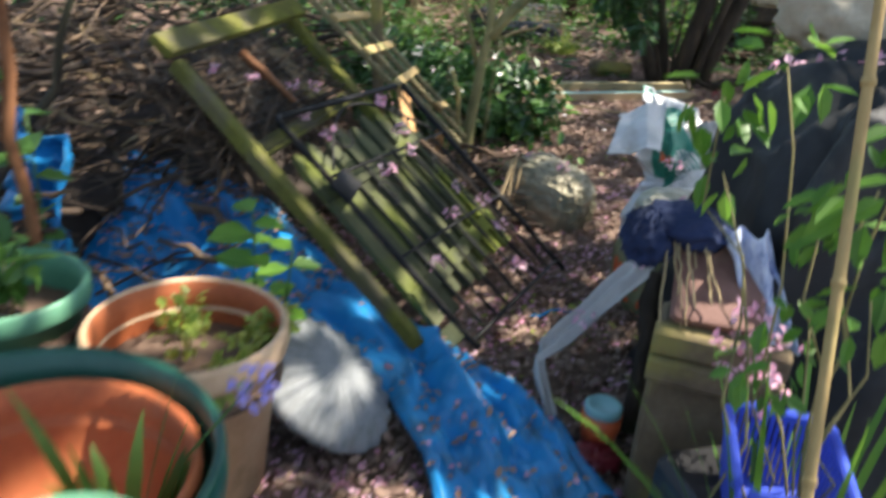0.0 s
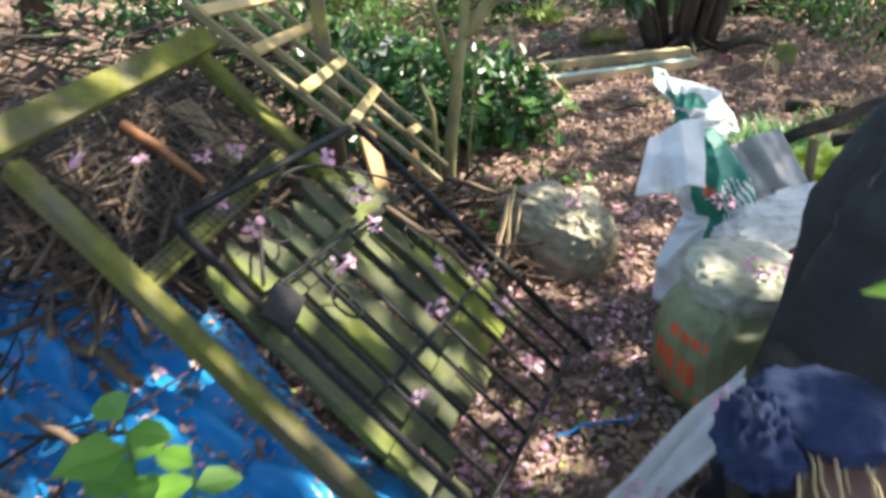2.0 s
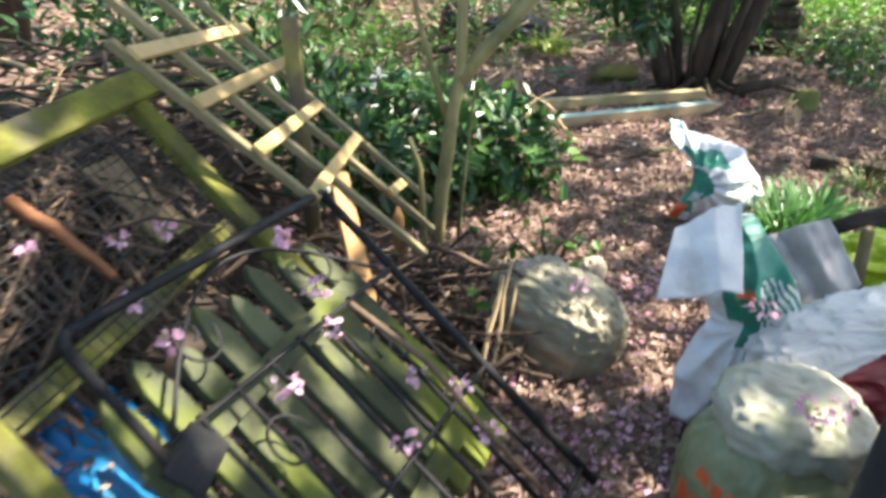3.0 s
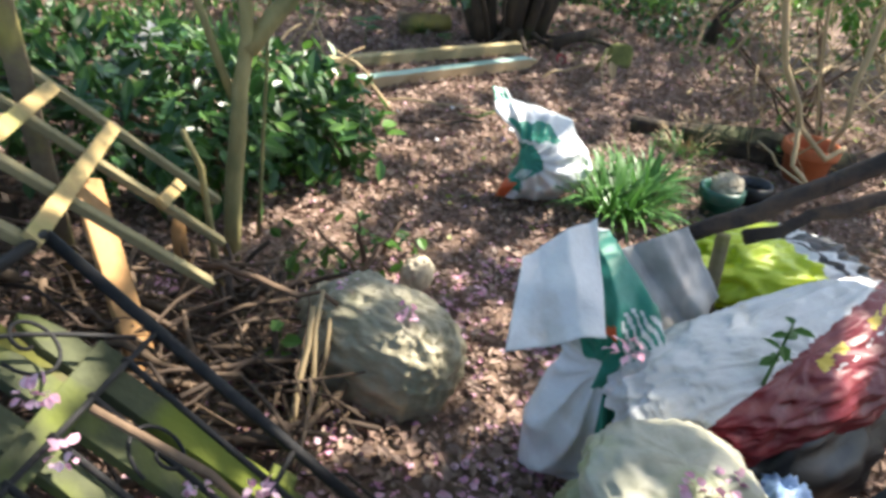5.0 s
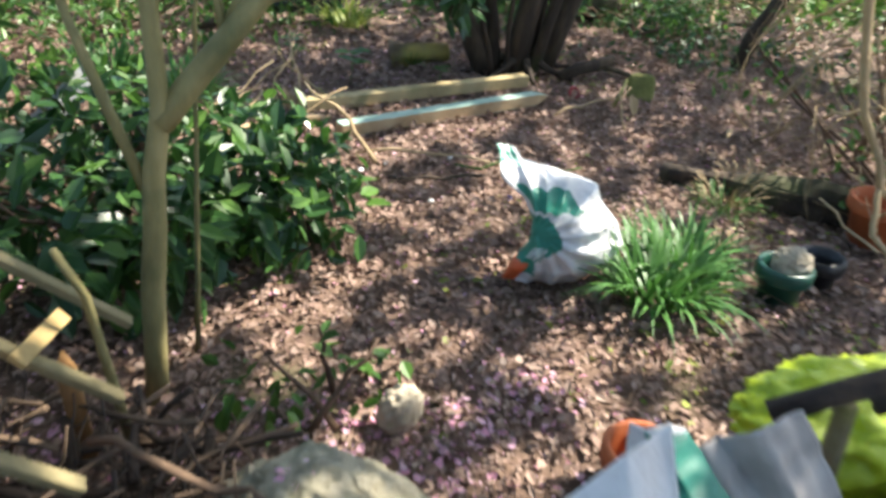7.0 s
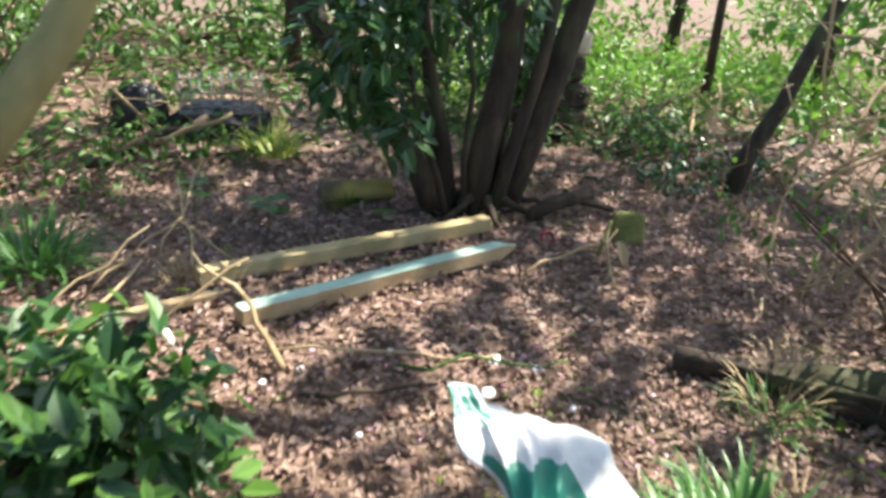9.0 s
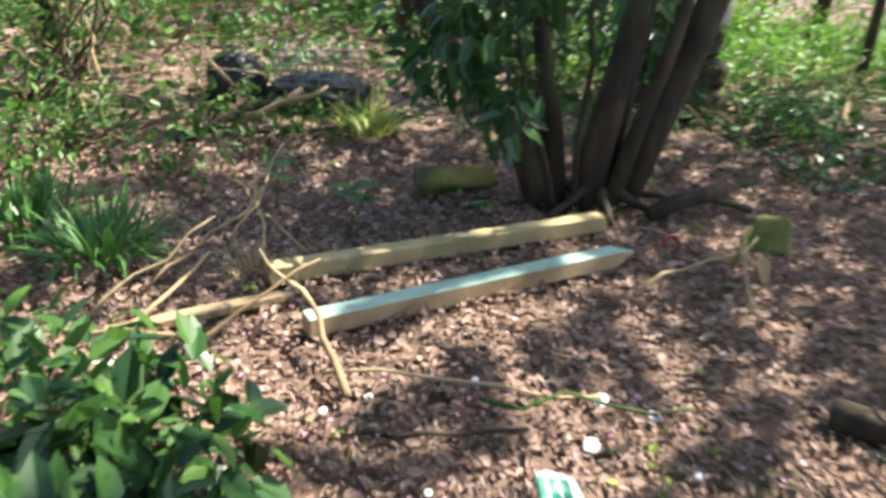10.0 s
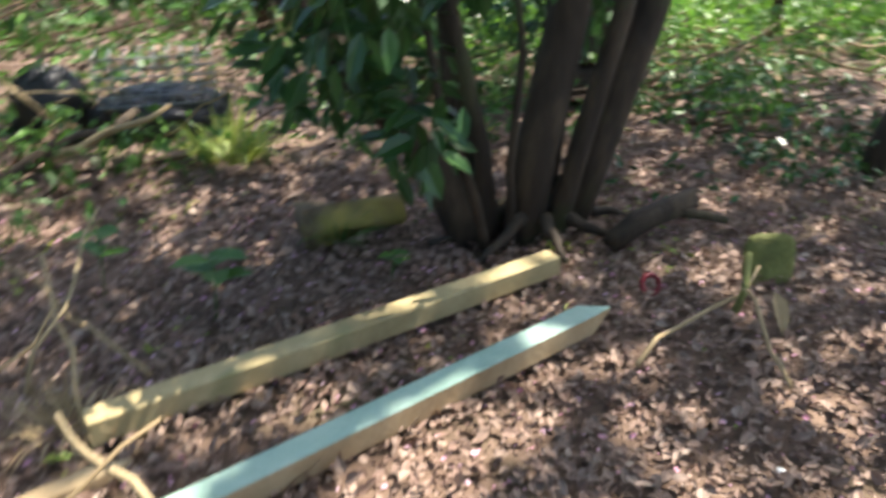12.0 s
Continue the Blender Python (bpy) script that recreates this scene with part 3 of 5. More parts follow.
def trellis():
    th = thing("trellis", (.1, 3.9, 0), "broken tan lath trellis leaning beside the frame", "trellis")
    for a, b0, b1 in ((0, 0, .64), (.26, -.15, 1.08), (.55, -.2, 1.12), (.85, -.2, 1.1)):
        part("lath", Shape().beam(tp(a, b0), tp(a + .0, b1), .034, .022, TN), LATH_GREY, th, smooth=False)
    for b, a1 in ((.06, .95), (.24, .98), (.43, .80), (.62, .80)):
        part("slat", Shape().beam(tp(-.02, b, -.02), tp(a1, b + .06, -.02), .04, .014, TN), LATH, th, smooth=False)
    part("slat", Shape().beam(tp(.5, .88, -.02), tp(.72, .93, -.02), .036, .014, TN), LATH, th, smooth=False)
    th2 = thing("broken_board", (.05, 3.75, 0), "split orange-brown board end leaning in the sticks", "board")
    part("board", Shape().beam((-.19, 4.0, .52), (-.03, 3.64, .03), .10, .018, (.75, -.3, .5)), SPLIT, th2)
    th3 = thing("splinter", (.03, 4.19, 0), "thin splintered wood stake standing among sticks", "stake")
    part("stake", Shape().beam((.03, 4.19, 0), (.014, 4.2, .31), .045, .015, (0, -1, .2), point=.05), SPLIT, th3)
    th4 = thing("torn_board", (-.35, 4.15, .0), "torn grey-brown board standing behind the trellis", "board")
    part("board", Shape().beam((-.30, 4.2, 0), (-.36, 4.15, 1.02), .06, .02, (0, -1, .1)), OLD_WOOD, th4)


trellis()

# ---- two fence posts on the ground ----
def post(name, p, q, top, side, label, tip=.11):
    th = thing(name, (p[0], p[1], 0), label, "timber post")
    p, q = Vector(p), Vector(q)
    s = Shape().beam(p, q, .072, .068, (0, 0, 1), .05, point=tip)
    s.m = [1] * len(s.m)
    for i, f in enumerate(s.f):
        v = np.concatenate(s.v)[list(f)]
        nz = np.cross(v[1] - v[0], v[2] - v[0])
        if abs(nz[2]) > .6 * np.linalg.norm(nz):
            s.m[i] = 0
    part("post", s, [top, side], th, smooth=False)
    return th


post("fence_post", (.90, 6.305, .04), (2.20, 6.795, .055), POST_GREEN, POST_SIDE, "pale green treated fence post with pointed end on leaves")
post("fence_post", (.76, 6.685, .04), (2.18, 7.135, .05), POST_TAN, POST_TAN, "tan timber fence post lying on the leaf litter", 0)
# Thin pale timber added in place of a bright sun patch on the ground.
th = thing("sun_patch_stake", (.3, 6.36, 0), "flat pale timber piece standing for a sunlit patch of ground", "stake")
part("stake", Shape().beam((.28, 6.33, .015), (.86, 6.56, .022), .05, .03, (0, 0, 1), .1, point=.06), POST_SIDE, th, smooth=False)

# ---- trees ----
def stem(s, pts, r0, r1, n=10):
    s.tube(pts, r0, r1, n, .25)


def bush(name, label, centres, radii, count, size, mat_, aspect=.5, stems=6, base=None, category="shrub", droop=.3, stem_mat=TWIG):
    c = np.asarray(centres, float)
    b = base or (float(c[:, 0].mean()), float(c[:, 1].mean()), 0)
    th = thing(name, b, label, category)
    s = Shape()
    for i in range(stems):
        k = c[rnd.randrange(len(c))]
        s.tube(wander((b[0] + rnd.uniform(-.15, .15), b[1] + rnd.uniform(-.15, .15), 0), tuple(k + np.array([0, 0, .1])), 5, .05), .012, .004, 6)
    tagged(part("stem", s, stem_mat, th), kind="stuff")
    part("foliage", Shape().leaves(*foliage(c, radii, count, size, aspect, droop)), mat_, th, smooth=False)
    return th


def many(n, xr, yr, zr):
    return [(rnd.uniform(*xr), rnd.uniform(*yr), rnd.uniform(*zr)) for _ in range(n)]


def big_tree():
    th = thing("multi_stemmed_tree", (2.3, 7.55, 0), "multi-stemmed tree with dark trunks and glossy leaves", "tree")
    for pts, r0, r1 in (
        (((2.04, 7.52, -.05), (1.89, 7.56, .30), (1.65, 7.6, .59), (1.43, 7.65, .88), (1.1, 7.9, 1.5), (.7, 8.2, 3.4)), .075, .04),
        (((2.10, 7.50, -.05), (2.05, 7.5, .35), (1.93, 7.52, .8), (1.85, 7.6, 1.6), (1.7, 7.8, 3.2)), .045, .025),
        (((2.33, 7.46, -.05), (2.40, 7.42, .35), (2.52, 7.42, .8), (2.62, 7.45, 1.5), (2.8, 7.5, 3.0)), .045, .03),
        (((2.16, 7.44, -.05), (2.12, 7.4, .3), (2.14, 7.38, .7), (2.05, 7.4, 1.3)), .02, .01),
        (((2.22, 7.5, -.05), (2.26, 7.48, .35), (2.36, 7.5, .8), (2.42, 7.55, 1.5), (2.5, 7.6, 3.0), (2.6, 7.7, 4.4)), .085, .05),
        (((2.42, 7.56, -.05), (2.52, 7.5, .35), (2.66, 7.5, .8), (2.85, 7.5, 1.5), (3.2, 7.5, 3.0), (3.6, 7.4, 4.4)), .09, .05),
        (((2.36, 7.62, -.05), (2.44, 7.7, .5), (2.55, 7.8, 1.2), (2.7, 8.2, 3.4)), .05, .03),
        (((2.12, 7.7, -.05), (2.06, 7.85, .5), (2.0, 8.0, 1.3), (1.9, 8.3, 3.2)), .05, .03),
        (((2.05, 7.42, -.02), (1.95, 7.3, .25), (1.8, 7.22, .6), (1.72, 7.2, 1.0)), .022, .01),
    ):
        s = Shape()
        stem(s, pts, r0, r1)
        part("trunk", s, BARK, th)
    low = many(20, (1.32, 1.92), (7.1, 7.5), (.48, 1.3)) + many(12, (1.4, 2.4), (6.95, 7.4), (.95, 1.6))
    part("low_foliage", Shape().leaves(*foliage(low, np.full(len(low), .15), 700, .115, .46, .55)), LEAF_DARK, th, smooth=False)
    mid = many(26, (1.7, 3.0), (7.8, 8.6), (.5, 1.9))
    part("rear_foliage", Shape().leaves(*foliage(mid, np.full(len(mid), .25), 1300, .09, .42, .6)), LEAF_DARK, th, smooth=False)
    return th


tree = big_tree()


def canopy(th, xr, yr, zr, gaps, seed, size=.24, thick=110, name="crown"):
    """A layer of leaves above the view, added to dapple the ground below: clumps over a stretch of the plan with gaps
    between; gaps: lower is more open; thick: leaves to the square metre.
    """
    g = np.random.default_rng(seed)
    n = int(thick * (xr[1] - xr[0] + .6) * (yr[1] - yr[0] + .6))
    p = np.stack([g.uniform(xr[0] - .3, xr[1] + .3, n), g.uniform(yr[0] - .3, yr[1] + .3, n), g.uniform(*zr, n)], 1)
    keep = [noise.noise(Vector((x * 1.25, y * 1.25, seed * 3.7 + z * .35))) + .35 * noise.noise(Vector((x * 3.1, y * 3.1, seed))) < gaps for x, y, z in p]
    p = p[keep]
    n = len(p)
    way = g.normal(size=(n, 3)) + np.array([0, 0, -.3])
    nor = g.normal(size=(n, 3)) * .45 + np.array([0, 0, 1])
    L = size * g.uniform(.6, 1.3, n)
    part(name, Shape().leaves(p, way, nor, L, L * .6 * g.uniform(.8, 1.2, n)), LEAF_MID, th, smooth=False)


canopy(tree, (.8, 3.2), (5.3, 7.6), (4.2, 5.0), .02, 4, .2)


def tall_tree(x, y, label, crowns, r=.15):
    """A tree added for the shade of its unseen crown; crowns: stretches of the plan with their openness and seed."""
    th = thing("shade_tree", (x, y, 0), label, "tree")
    s = Shape()
    g = random.Random(x)
    stem(s, wander((x, y, -.1), (x + .3, y + .2, 7.0), 7, .02), r, r * .45)
    part("trunk", s, BARK, th)
    for xr, yr, gaps, seed in crowns:
        for i in range(3):
            a = (x + .2, y + .1, 4.2 + .7 * i)
            b = (g.uniform(*xr), g.uniform(*yr), g.uniform(6.0, 6.6))
            part("limb", Shape().tube(wander(a, b, 5, .04), .05, .012, 7), BARK, th)
        canopy(th, xr, yr, (5.8, 6.8), gaps, seed)


# Out-of-view trees, each crown stretch opened or closed for the shade wanted below.
tall_tree(-3.2, 1.5, "unseen tree added so its crown shades the clutter", [((-3, 2.0), (-1.2, 5.2), .2, 11)])
tall_tree(5.4, 1.2, "unseen tree added for dappled shade on the path", [((1.7, 4.9), (.3, 3.8), .36, 12), ((5.4, 6.6), (.3, 3.8), .27, 18), ((2.7, 4.5), (4.3, 5.3), .42, 13), ((4.9, 6.4), (4.3, 6.9), -.1, 14)])
tall_tree(8.9, 6.5, "unseen tree added on the sun's side to dapple the litter", [((6.7, 9.4), (5.0, 9.9), .22, 15), ((4.2, 6.4), (7.6, 10.2), .25, 16)])
tall_tree(-3.5, 8.2, "tree behind the laurels, its unseen crown added for shade", [((-4.5, .6), (5.2, 9.2), .1, 17)])


def sapling():
    th = thing("sapling", (.18, 4.42, 0), "young forked tree with smooth pale olive bark", "tree")
    s = Shape()
    stem(s, [(.17, 4.42, -.03), (.18, 4.43, .15), (.19, 4.43, .3), (.21, 4.44, .48), (.22, 4.44, .62), (.25, 4.44, .79), (.245, 4.46, 1.0), (.26, 4.5, 1.3), (.23, 4.55, 1.7), (.2, 4.6, 2.2), (.15, 4.7, 2.8), (.1, 4.8, 3.4)], .033, .012)
    part("trunk", s, BARK_PALE, th)
    s = Shape()
    stem(s, [(.25, 4.44, .75), (.31, 4.45, .83), (.40, 4.45, .94), (.50, 4.45, 1.06), (.60, 4.46, 1.145), (.68, 4.48, 1.25), (.80, 4.55, 1.5), (.92, 4.7, 2.2), (1.0, 4.8, 3.2)], .033, .012)
    part("fork", s, BARK_PALE, th)
    s = Shape()
    stem(s, [(.21, 4.44, .55), (.14, 4.45, .78), (.07, 4.48, 1.0), (.02, 4.55, 1.4), (-.1, 4.7, 2.4)], .014, .008)
    part("fork", s, BARK_PALE, th)
    s = Shape()
    stem(s, [(.27, 4.62, -.03), (.29, 4.63, .3), (.31, 4.61, .6), (.33, 4.63, .95), (.38, 4.6, 1.3)], .009, .004, 7)
    part("sucker", s, BARK_PALE, th)
    s = Shape()
    stem(s, [(.14, 4.18, -.02), (.12, 4.15, .25), (.10, 4.12, .5), (.06, 4.1, .62)], .014, .008, 7)
    part("sucker", s, BARK_PALE, th)
    for pts, r0 in ((((.40, 4.455, .95), (.468, 4.478, 1.079), (.506, 4.523, 1.162), (.53, 4.6, 1.3), (.5, 4.8, 2.2), (.45, 5.0, 3.0)), .018),
                    (((.40, 4.455, .94), (.386, 4.472, 1.05), (.349, 4.541, 1.174), (.28, 4.7, 1.7), (.2, 4.9, 2.6)), .011)):
        s = Shape()
        stem(s, pts, r0, .008)
        part("branch", s, BARK_PALE, th)
    c = many(14, (-.6, 1.4), (4, 5.4), (2.6, 3.8))
    part("crown", Shape().leaves(*foliage(c, np.full(14, .35), 900, .1, .5, .4)), LEAF_MID, th, smooth=False)


sapling()


def leaning_tree():
    th = thing("leaning_tree", (4.05, 7.65, 0), "thin dark leaning tree trunk beside the path", "tree")
    s = Shape()
    stem(s, [(4.02, 7.62, -.05), (4.12, 7.63, .25), (4.3, 7.65, .55), (4.42, 7.68, .8), (4.7, 7.7, 1.4), (5.1, 7.7, 2.6), (5.3, 7.7, 4)], .06, .035)
    part("trunk", s, BARK, th)
    th = thing("slender_tree", (5.6, 10.2, 0), "slender straight tree trunk in sunny green", "tree")
    s = Shape()
    stem(s, [(5.6, 10.2, -.05), (5.6, 10.2, 1), (5.55, 10.2, 4)], .05, .035)
    part("trunk", s, BARK, th)
    for x, y in ((3.9, 11.5), (7.2, 10.5), (1.8, 12), (-1.2, 11), (6.6, 12.5)):
        th = thing("background_tree", (x, y, 0), "slim dark tree trunk deep in the wood", "tree")
        s = Shape()
        stem(s, wander((x, y, -.1), (x + rnd.uniform(-.5, .5), y, 5), 5, .02), .09, .05)
        part("trunk", s, BARK, th)


leaning_tree()

# ---- shrubs ----
ivy = [(-.15, 5.1, .22), (.15, 5.0, .25), (.4, 5.1, .22), (.05, 5.4, .3), (.35, 5.45, .28), (.5, 5.35, .15), (-.3, 5.5, .35), (-.5, 5.2, .45), (-.7, 5.0, .5),
       (-.4, 4.8, .4), (.3, 5.7, .18), (-.1, 5.75, .3), (.1, 4.85, .2), (-.2, 4.7, .3), (.62, 5.45, .2), (.6, 5.2, .14), (.48, 5.6, .22)]
bush("laurel_shrub", "low laurel shrub with glossy dark green leaves", ivy, [(.26, .24, .2)] * len(ivy), 1500, .10, LEAF_DARK, .48, 12)
# Same laurel again in a lighter green: sunlight on its leaves, put into colour.
bush("laurel_shrub", "laurel leaves in lighter green standing for the sunlit ones", [(x, y, z + .04) for x, y, z in ivy], [(.27, .25, .2)] * len(ivy), 650, .085, LEAF_MID, .5, 10)
bush("laurel_shrub", "taller laurel with mixed light leaves behind the trellis", many(16, (-1.9, -.5), (5.0, 6.6), (.3, 1.1)), [(.34, .34, .3)] * 16, 1500, .10, LEAF_DARK, .42, 10)
bush("seedling", "small seedling with bright green leaves on the path", [(.6, 4.35, .12), (.75, 4.3, .1), (.45, 4.3, .1)], [(.14, .14, .08)] * 3, 60, .06, LEAF_MID, .6, 4)
bush("back_shrub", "light green leafy shrub at the back of the clearing", many(26, (-2.6, .7), (8.6, 10.4), (.2, 1.5)), [(.36, .36, .32)] * 26, 2300, .08, LEAF_MID, .5, 14)
bush("back_shrub", "dense dark shrub behind the heap", many(20, (1.7, 3.4), (9.2, 10.6), (.2, 1.7)), [(.36, .36, .32)] * 20, 1900, .09, LEAF_DARK, .5, 12)
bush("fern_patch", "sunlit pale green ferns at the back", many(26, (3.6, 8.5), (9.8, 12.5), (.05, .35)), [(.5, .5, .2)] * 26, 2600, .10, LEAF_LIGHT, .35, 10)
bush("sunny_shrub", "bright green leafy branches beside the leaning tree", many(22, (4.7, 6.2), (6.7, 8.6), (.25, 1.5)), [(.32, .32, .24)] * 22, 1300, .11, LEAF_LIGHT, .55, 10)
bush("ground_ivy", "low dark ivy spreading on the leaf litter", many(18, (2.7, 4.6), (7.6, 9.6), (.02, .14)), [(.3, .3, .1)] * 18, 1100, .06, LEAF_DARK, .6, 6)
bush("far_hedge", "dark green woodland hedge closing the view", many(60, (-6, 10), (13.2, 15.6), (.1, 2.7)), [(.95, .6, .7)] * 60, 7600, .17, LEAF_MID, .5, 20)
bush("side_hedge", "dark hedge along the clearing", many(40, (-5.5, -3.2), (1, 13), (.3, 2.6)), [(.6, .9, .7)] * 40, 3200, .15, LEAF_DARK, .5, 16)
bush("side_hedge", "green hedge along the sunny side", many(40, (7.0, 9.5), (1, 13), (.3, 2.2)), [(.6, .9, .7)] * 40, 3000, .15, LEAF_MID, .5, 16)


def broad_seedling(x, y, h, size, label):
    th = thing("broad_leaved_seedling", (x, y, ground_z(x, y)), label, "plant")
    part("stalk", Shape().tube([(x, y, -.02), (x + .01, y, h * .6), (x + .02, y + .01, h)], .004, .002, 5), LEAF_MID, th)
    n = 6
    a = np.arange(n) * 2.4
    b = np.array([(x + .01, y, h * (.6 + .08 * i)) for i in range(n)])
    part("leaf", Shape().leaves(b, np.stack([np.cos(a), np.sin(a), np.full(n, .15)], 1), [(0, 0, 1)] * n, [size] * n, [size * .75] * n), LEAF_MID, th, smooth=False)


broad_seedling(1.08, 7.2, .2, .12, "seedling with three broad green leaves in litter")
broad_seedling(1.66, 7.3, .08, .06, "tiny yellow-green seedling beside the post")
broad_seedling(.75, 7.45, .22, .09, "light green seedling among dry stalks")


def tussock(name, x, y, r, n, ln, label, w=.014, mat_=GRASS, lean=1.0, z0=0.0):
    """Long strap leaves arching out from a crown."""
    th = thing(name, (x, y, z0), label, "plant")
    s = Shape()
    V, Fc = [], []
    for i in range(n):
        a, q = rnd.uniform(0, 6.283), rnd.random() ** .5
        bx, by = x + math.cos(a) * r * .4 * q, y + math.sin(a) * r * .4 * q
        L, d = ln * rnd.uniform(.6, 1.2), a + rnd.uniform(-.7, .7)
        out = lean * rnd.uniform(.4, 1.0)
        sx, sy = -math.sin(d) * w / 2, math.cos(d) * w / 2
        k = len(V)
        for j in range(6):
            t = j / 5
            ho = L * out * t * .8
            zz = L * (t * (1.0 - .25 * out) - out * .62 * t * t)
            ww = (1 - t ** 3) * (.6 + .8 * t * (1 - t) * 2) if j < 5 else .05
            cx, cy = bx + math.cos(d) * ho, by + math.sin(d) * ho
            zz = max(zz, .01) + z0
            V += [(cx - sx * ww, cy - sy * ww, zz), (cx + sx * ww, cy + sy * ww, zz)]
        Fc += [(k + 2 * j, k + 2 * j + 1, k + 2 * j + 3, k + 2 * j + 2) for j in range(5)]
    s.add(V, Fc)
    tagged(part("foliage", s, mat_, th), kind="stuff")


tussock("bluebell_clump", 1.80, 4.68, .3, 210, .40, "dense clump of arching strap-like green leaves", .017)
tussock("bluebell_clump", 2.02, 4.86, .25, 110, .34, "arching strap leaves beside the white bag", .015)
tussock("bluebell_clump", .12, 6.95, .4, 170, .36, "strap-leaved clump in woodland litter", .015)
tussock("bluebell_clump", -.25, 7.25, .4, 150, .36, "strap-leaved clump beside dry stalks", .015)
tussock("bluebell_clump", 1.25, 8.65, .3, 90, .38, "sunlit strap leaves in front of the wire crate", .018, LEAF_YELLOW)
tussock("bluebell_clump", -.1, 6.2, .3, 90, .3, "thin strap leaves behind the laurel", .012)
tussock("grass_tuft", 1.55, 7.62, .12, 40, .2, "small grass tuft growing on the mossy log", .008)
tussock("dry_grass", 2.55, 5.4, .2, 60, .26, "tuft of straw-coloured dead grass beside the log", .006, STRAW)
tussock("dry_grass", 2.3, 4.98, .15, 40, .2, "dead straw grass behind the pots", .006, STRAW)

bush("low_plants", "scattered low green plants before the back shrubs", many(30, (-1.6, 1.3), (7.7, 8.9), (.02, .25)), [(.22, .22, .16)] * 30, 900, .06, LEAF_MID, .5, 12)
bush("low_plants", "low leafy plants hiding the far heap", many(12, (-.6, 1.7), (8.55, 8.9), (.02, .2)), [(.2, .15, .12)] * 12, 330, .07, LEAF_MID, .45, 8)
bush("low_plants", "low mixed plants behind the tree", many(30, (2.6, 5.4), (8.2, 10), (.03, .35)), [(.24, .24, .18)] * 30, 1000, .07, LEAF_MID, .5, 12)
bush("low_plants", "low leafy sprays at the clearing's shady edge", many(26, (-2.4, -.3), (6.2, 8.2), (.05, .5)), [(.26, .26, .2)] * 26, 950, .07, LEAF_MID, .5, 12)

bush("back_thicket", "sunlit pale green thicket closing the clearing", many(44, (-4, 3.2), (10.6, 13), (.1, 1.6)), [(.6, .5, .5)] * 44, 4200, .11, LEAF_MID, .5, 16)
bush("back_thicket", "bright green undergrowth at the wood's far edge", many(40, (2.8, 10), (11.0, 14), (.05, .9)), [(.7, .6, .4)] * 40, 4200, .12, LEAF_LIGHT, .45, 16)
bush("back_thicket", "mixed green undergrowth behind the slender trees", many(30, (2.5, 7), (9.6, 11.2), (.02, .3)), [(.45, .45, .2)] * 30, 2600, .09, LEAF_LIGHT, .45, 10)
litter(5000, (-3, 8), (9, 15), .09, LEAF_MID, "ground_cover", "low green ground cover beneath the far shrubs", .08, .6, tilt=.9)
brush(60, ((-1.2, 1.4), (8.8, 9.6), (.05, .5)), .4, .009, "dead_branches", "dry tan branches hanging over the far heap", STRAW, .9)

# ---- pots and dish at the start ----
def pot_profile(r, h, rim=.03, wall=.02, base=.72):
    return [(0.0, 0), (r * base, 0), (r * base + (r - wall - r * base) * .85, h - 2.2 * rim), (r - .004, h - 2 * rim), (r, h - 1.6 * rim), (r, h - .3 * rim),
            (r - .008, h), (r - wall, h - .2 * rim), (r - wall * 1.3, h - rim * 2), (r * base, h * .10), (0, h * .09)]


def pot(name, x, y, r, h, mat_, label, inner=None, z=0.0, tilt=(0, 0, 0), rim=.03):
    th = thing(name, (x, y, z), label, "plant pot")
    s = Shape().lathe((x, y, z), pot_profile(r, h, rim), 44, tilt)
    s.m = [0 if i < 44 * 7 else 1 for i in range(len(s.f))]
    part("pot", s, [mat_, inner or mat_], th)
    return th


def fill(th, x, y, z, r):
    s = Shape().blob((x, y, z - .03), (r, r, .035), power=1, wrinkle=.12, freq=7, seed=x)
    part("soil", s, SOIL, th)


def potted(name, x, y, z, r, n, size, mat_, label, h=.08, aspect=.75):
    th = thing(name, (x, y, z), label, "plant")
    c = many(9, (x - r, x + r), (y - r, y + r), (z, z + h))
    part("leaves", Shape().leaves(*foliage(c, np.full(9, .05), n, size, aspect, .1)), mat_, th, smooth=False)
    for q in c:
        part("stem", Shape().tube(wander((x + (q[0] - x) * .5, y + (q[1] - y) * .5, z - .05), q, 3, .05), .003, .002, 5), STRAW, th)


p = pot("terracotta_bowl", -.53, 1.66, .238, .46, TERRA_PALE, "wide pale terracotta bowl planter with a thick rolled rim", TERRACOTTA, rim=.035)
fill(p, -.53, 1.66, .35, .2)
potted("seedling_mat", -.49, 1.68, .37, .155, 330, .034, LEAF_YELLOW, "yellow-green creeping plants filling the terracotta bowl", .08)
p = pot("mint_green_pot", -1.03, 1.76, .21, .47, PLASTIC_MINT, "mint green plastic plant pot beside the terracotta bowl")
fill(p, -1.03, 1.76, .38, .18)
potted("pot_plant", -1.05, 1.78, .43, .13, 90, .075, LEAF_MID, "leafy green plant growing in the mint pot", .14)
p = pot("dark_green_planter", -.60, 1.02, .335, .57, PLASTIC_GREEN, "large dark green glossy planter with a rounded rim", rim=.045)
p = pot("terracotta_pot", -.57, 1.03, .265, .30, TERRACOTTA, "orange terracotta pot standing inside the green planter", z=.24)
p = pot("sage_green_pot", -.335, .675, .115, .74, PLASTIC_MINT, "tall pale sage green pot beside the dark planter")
fill(p, -.335, .675, .68, .09)
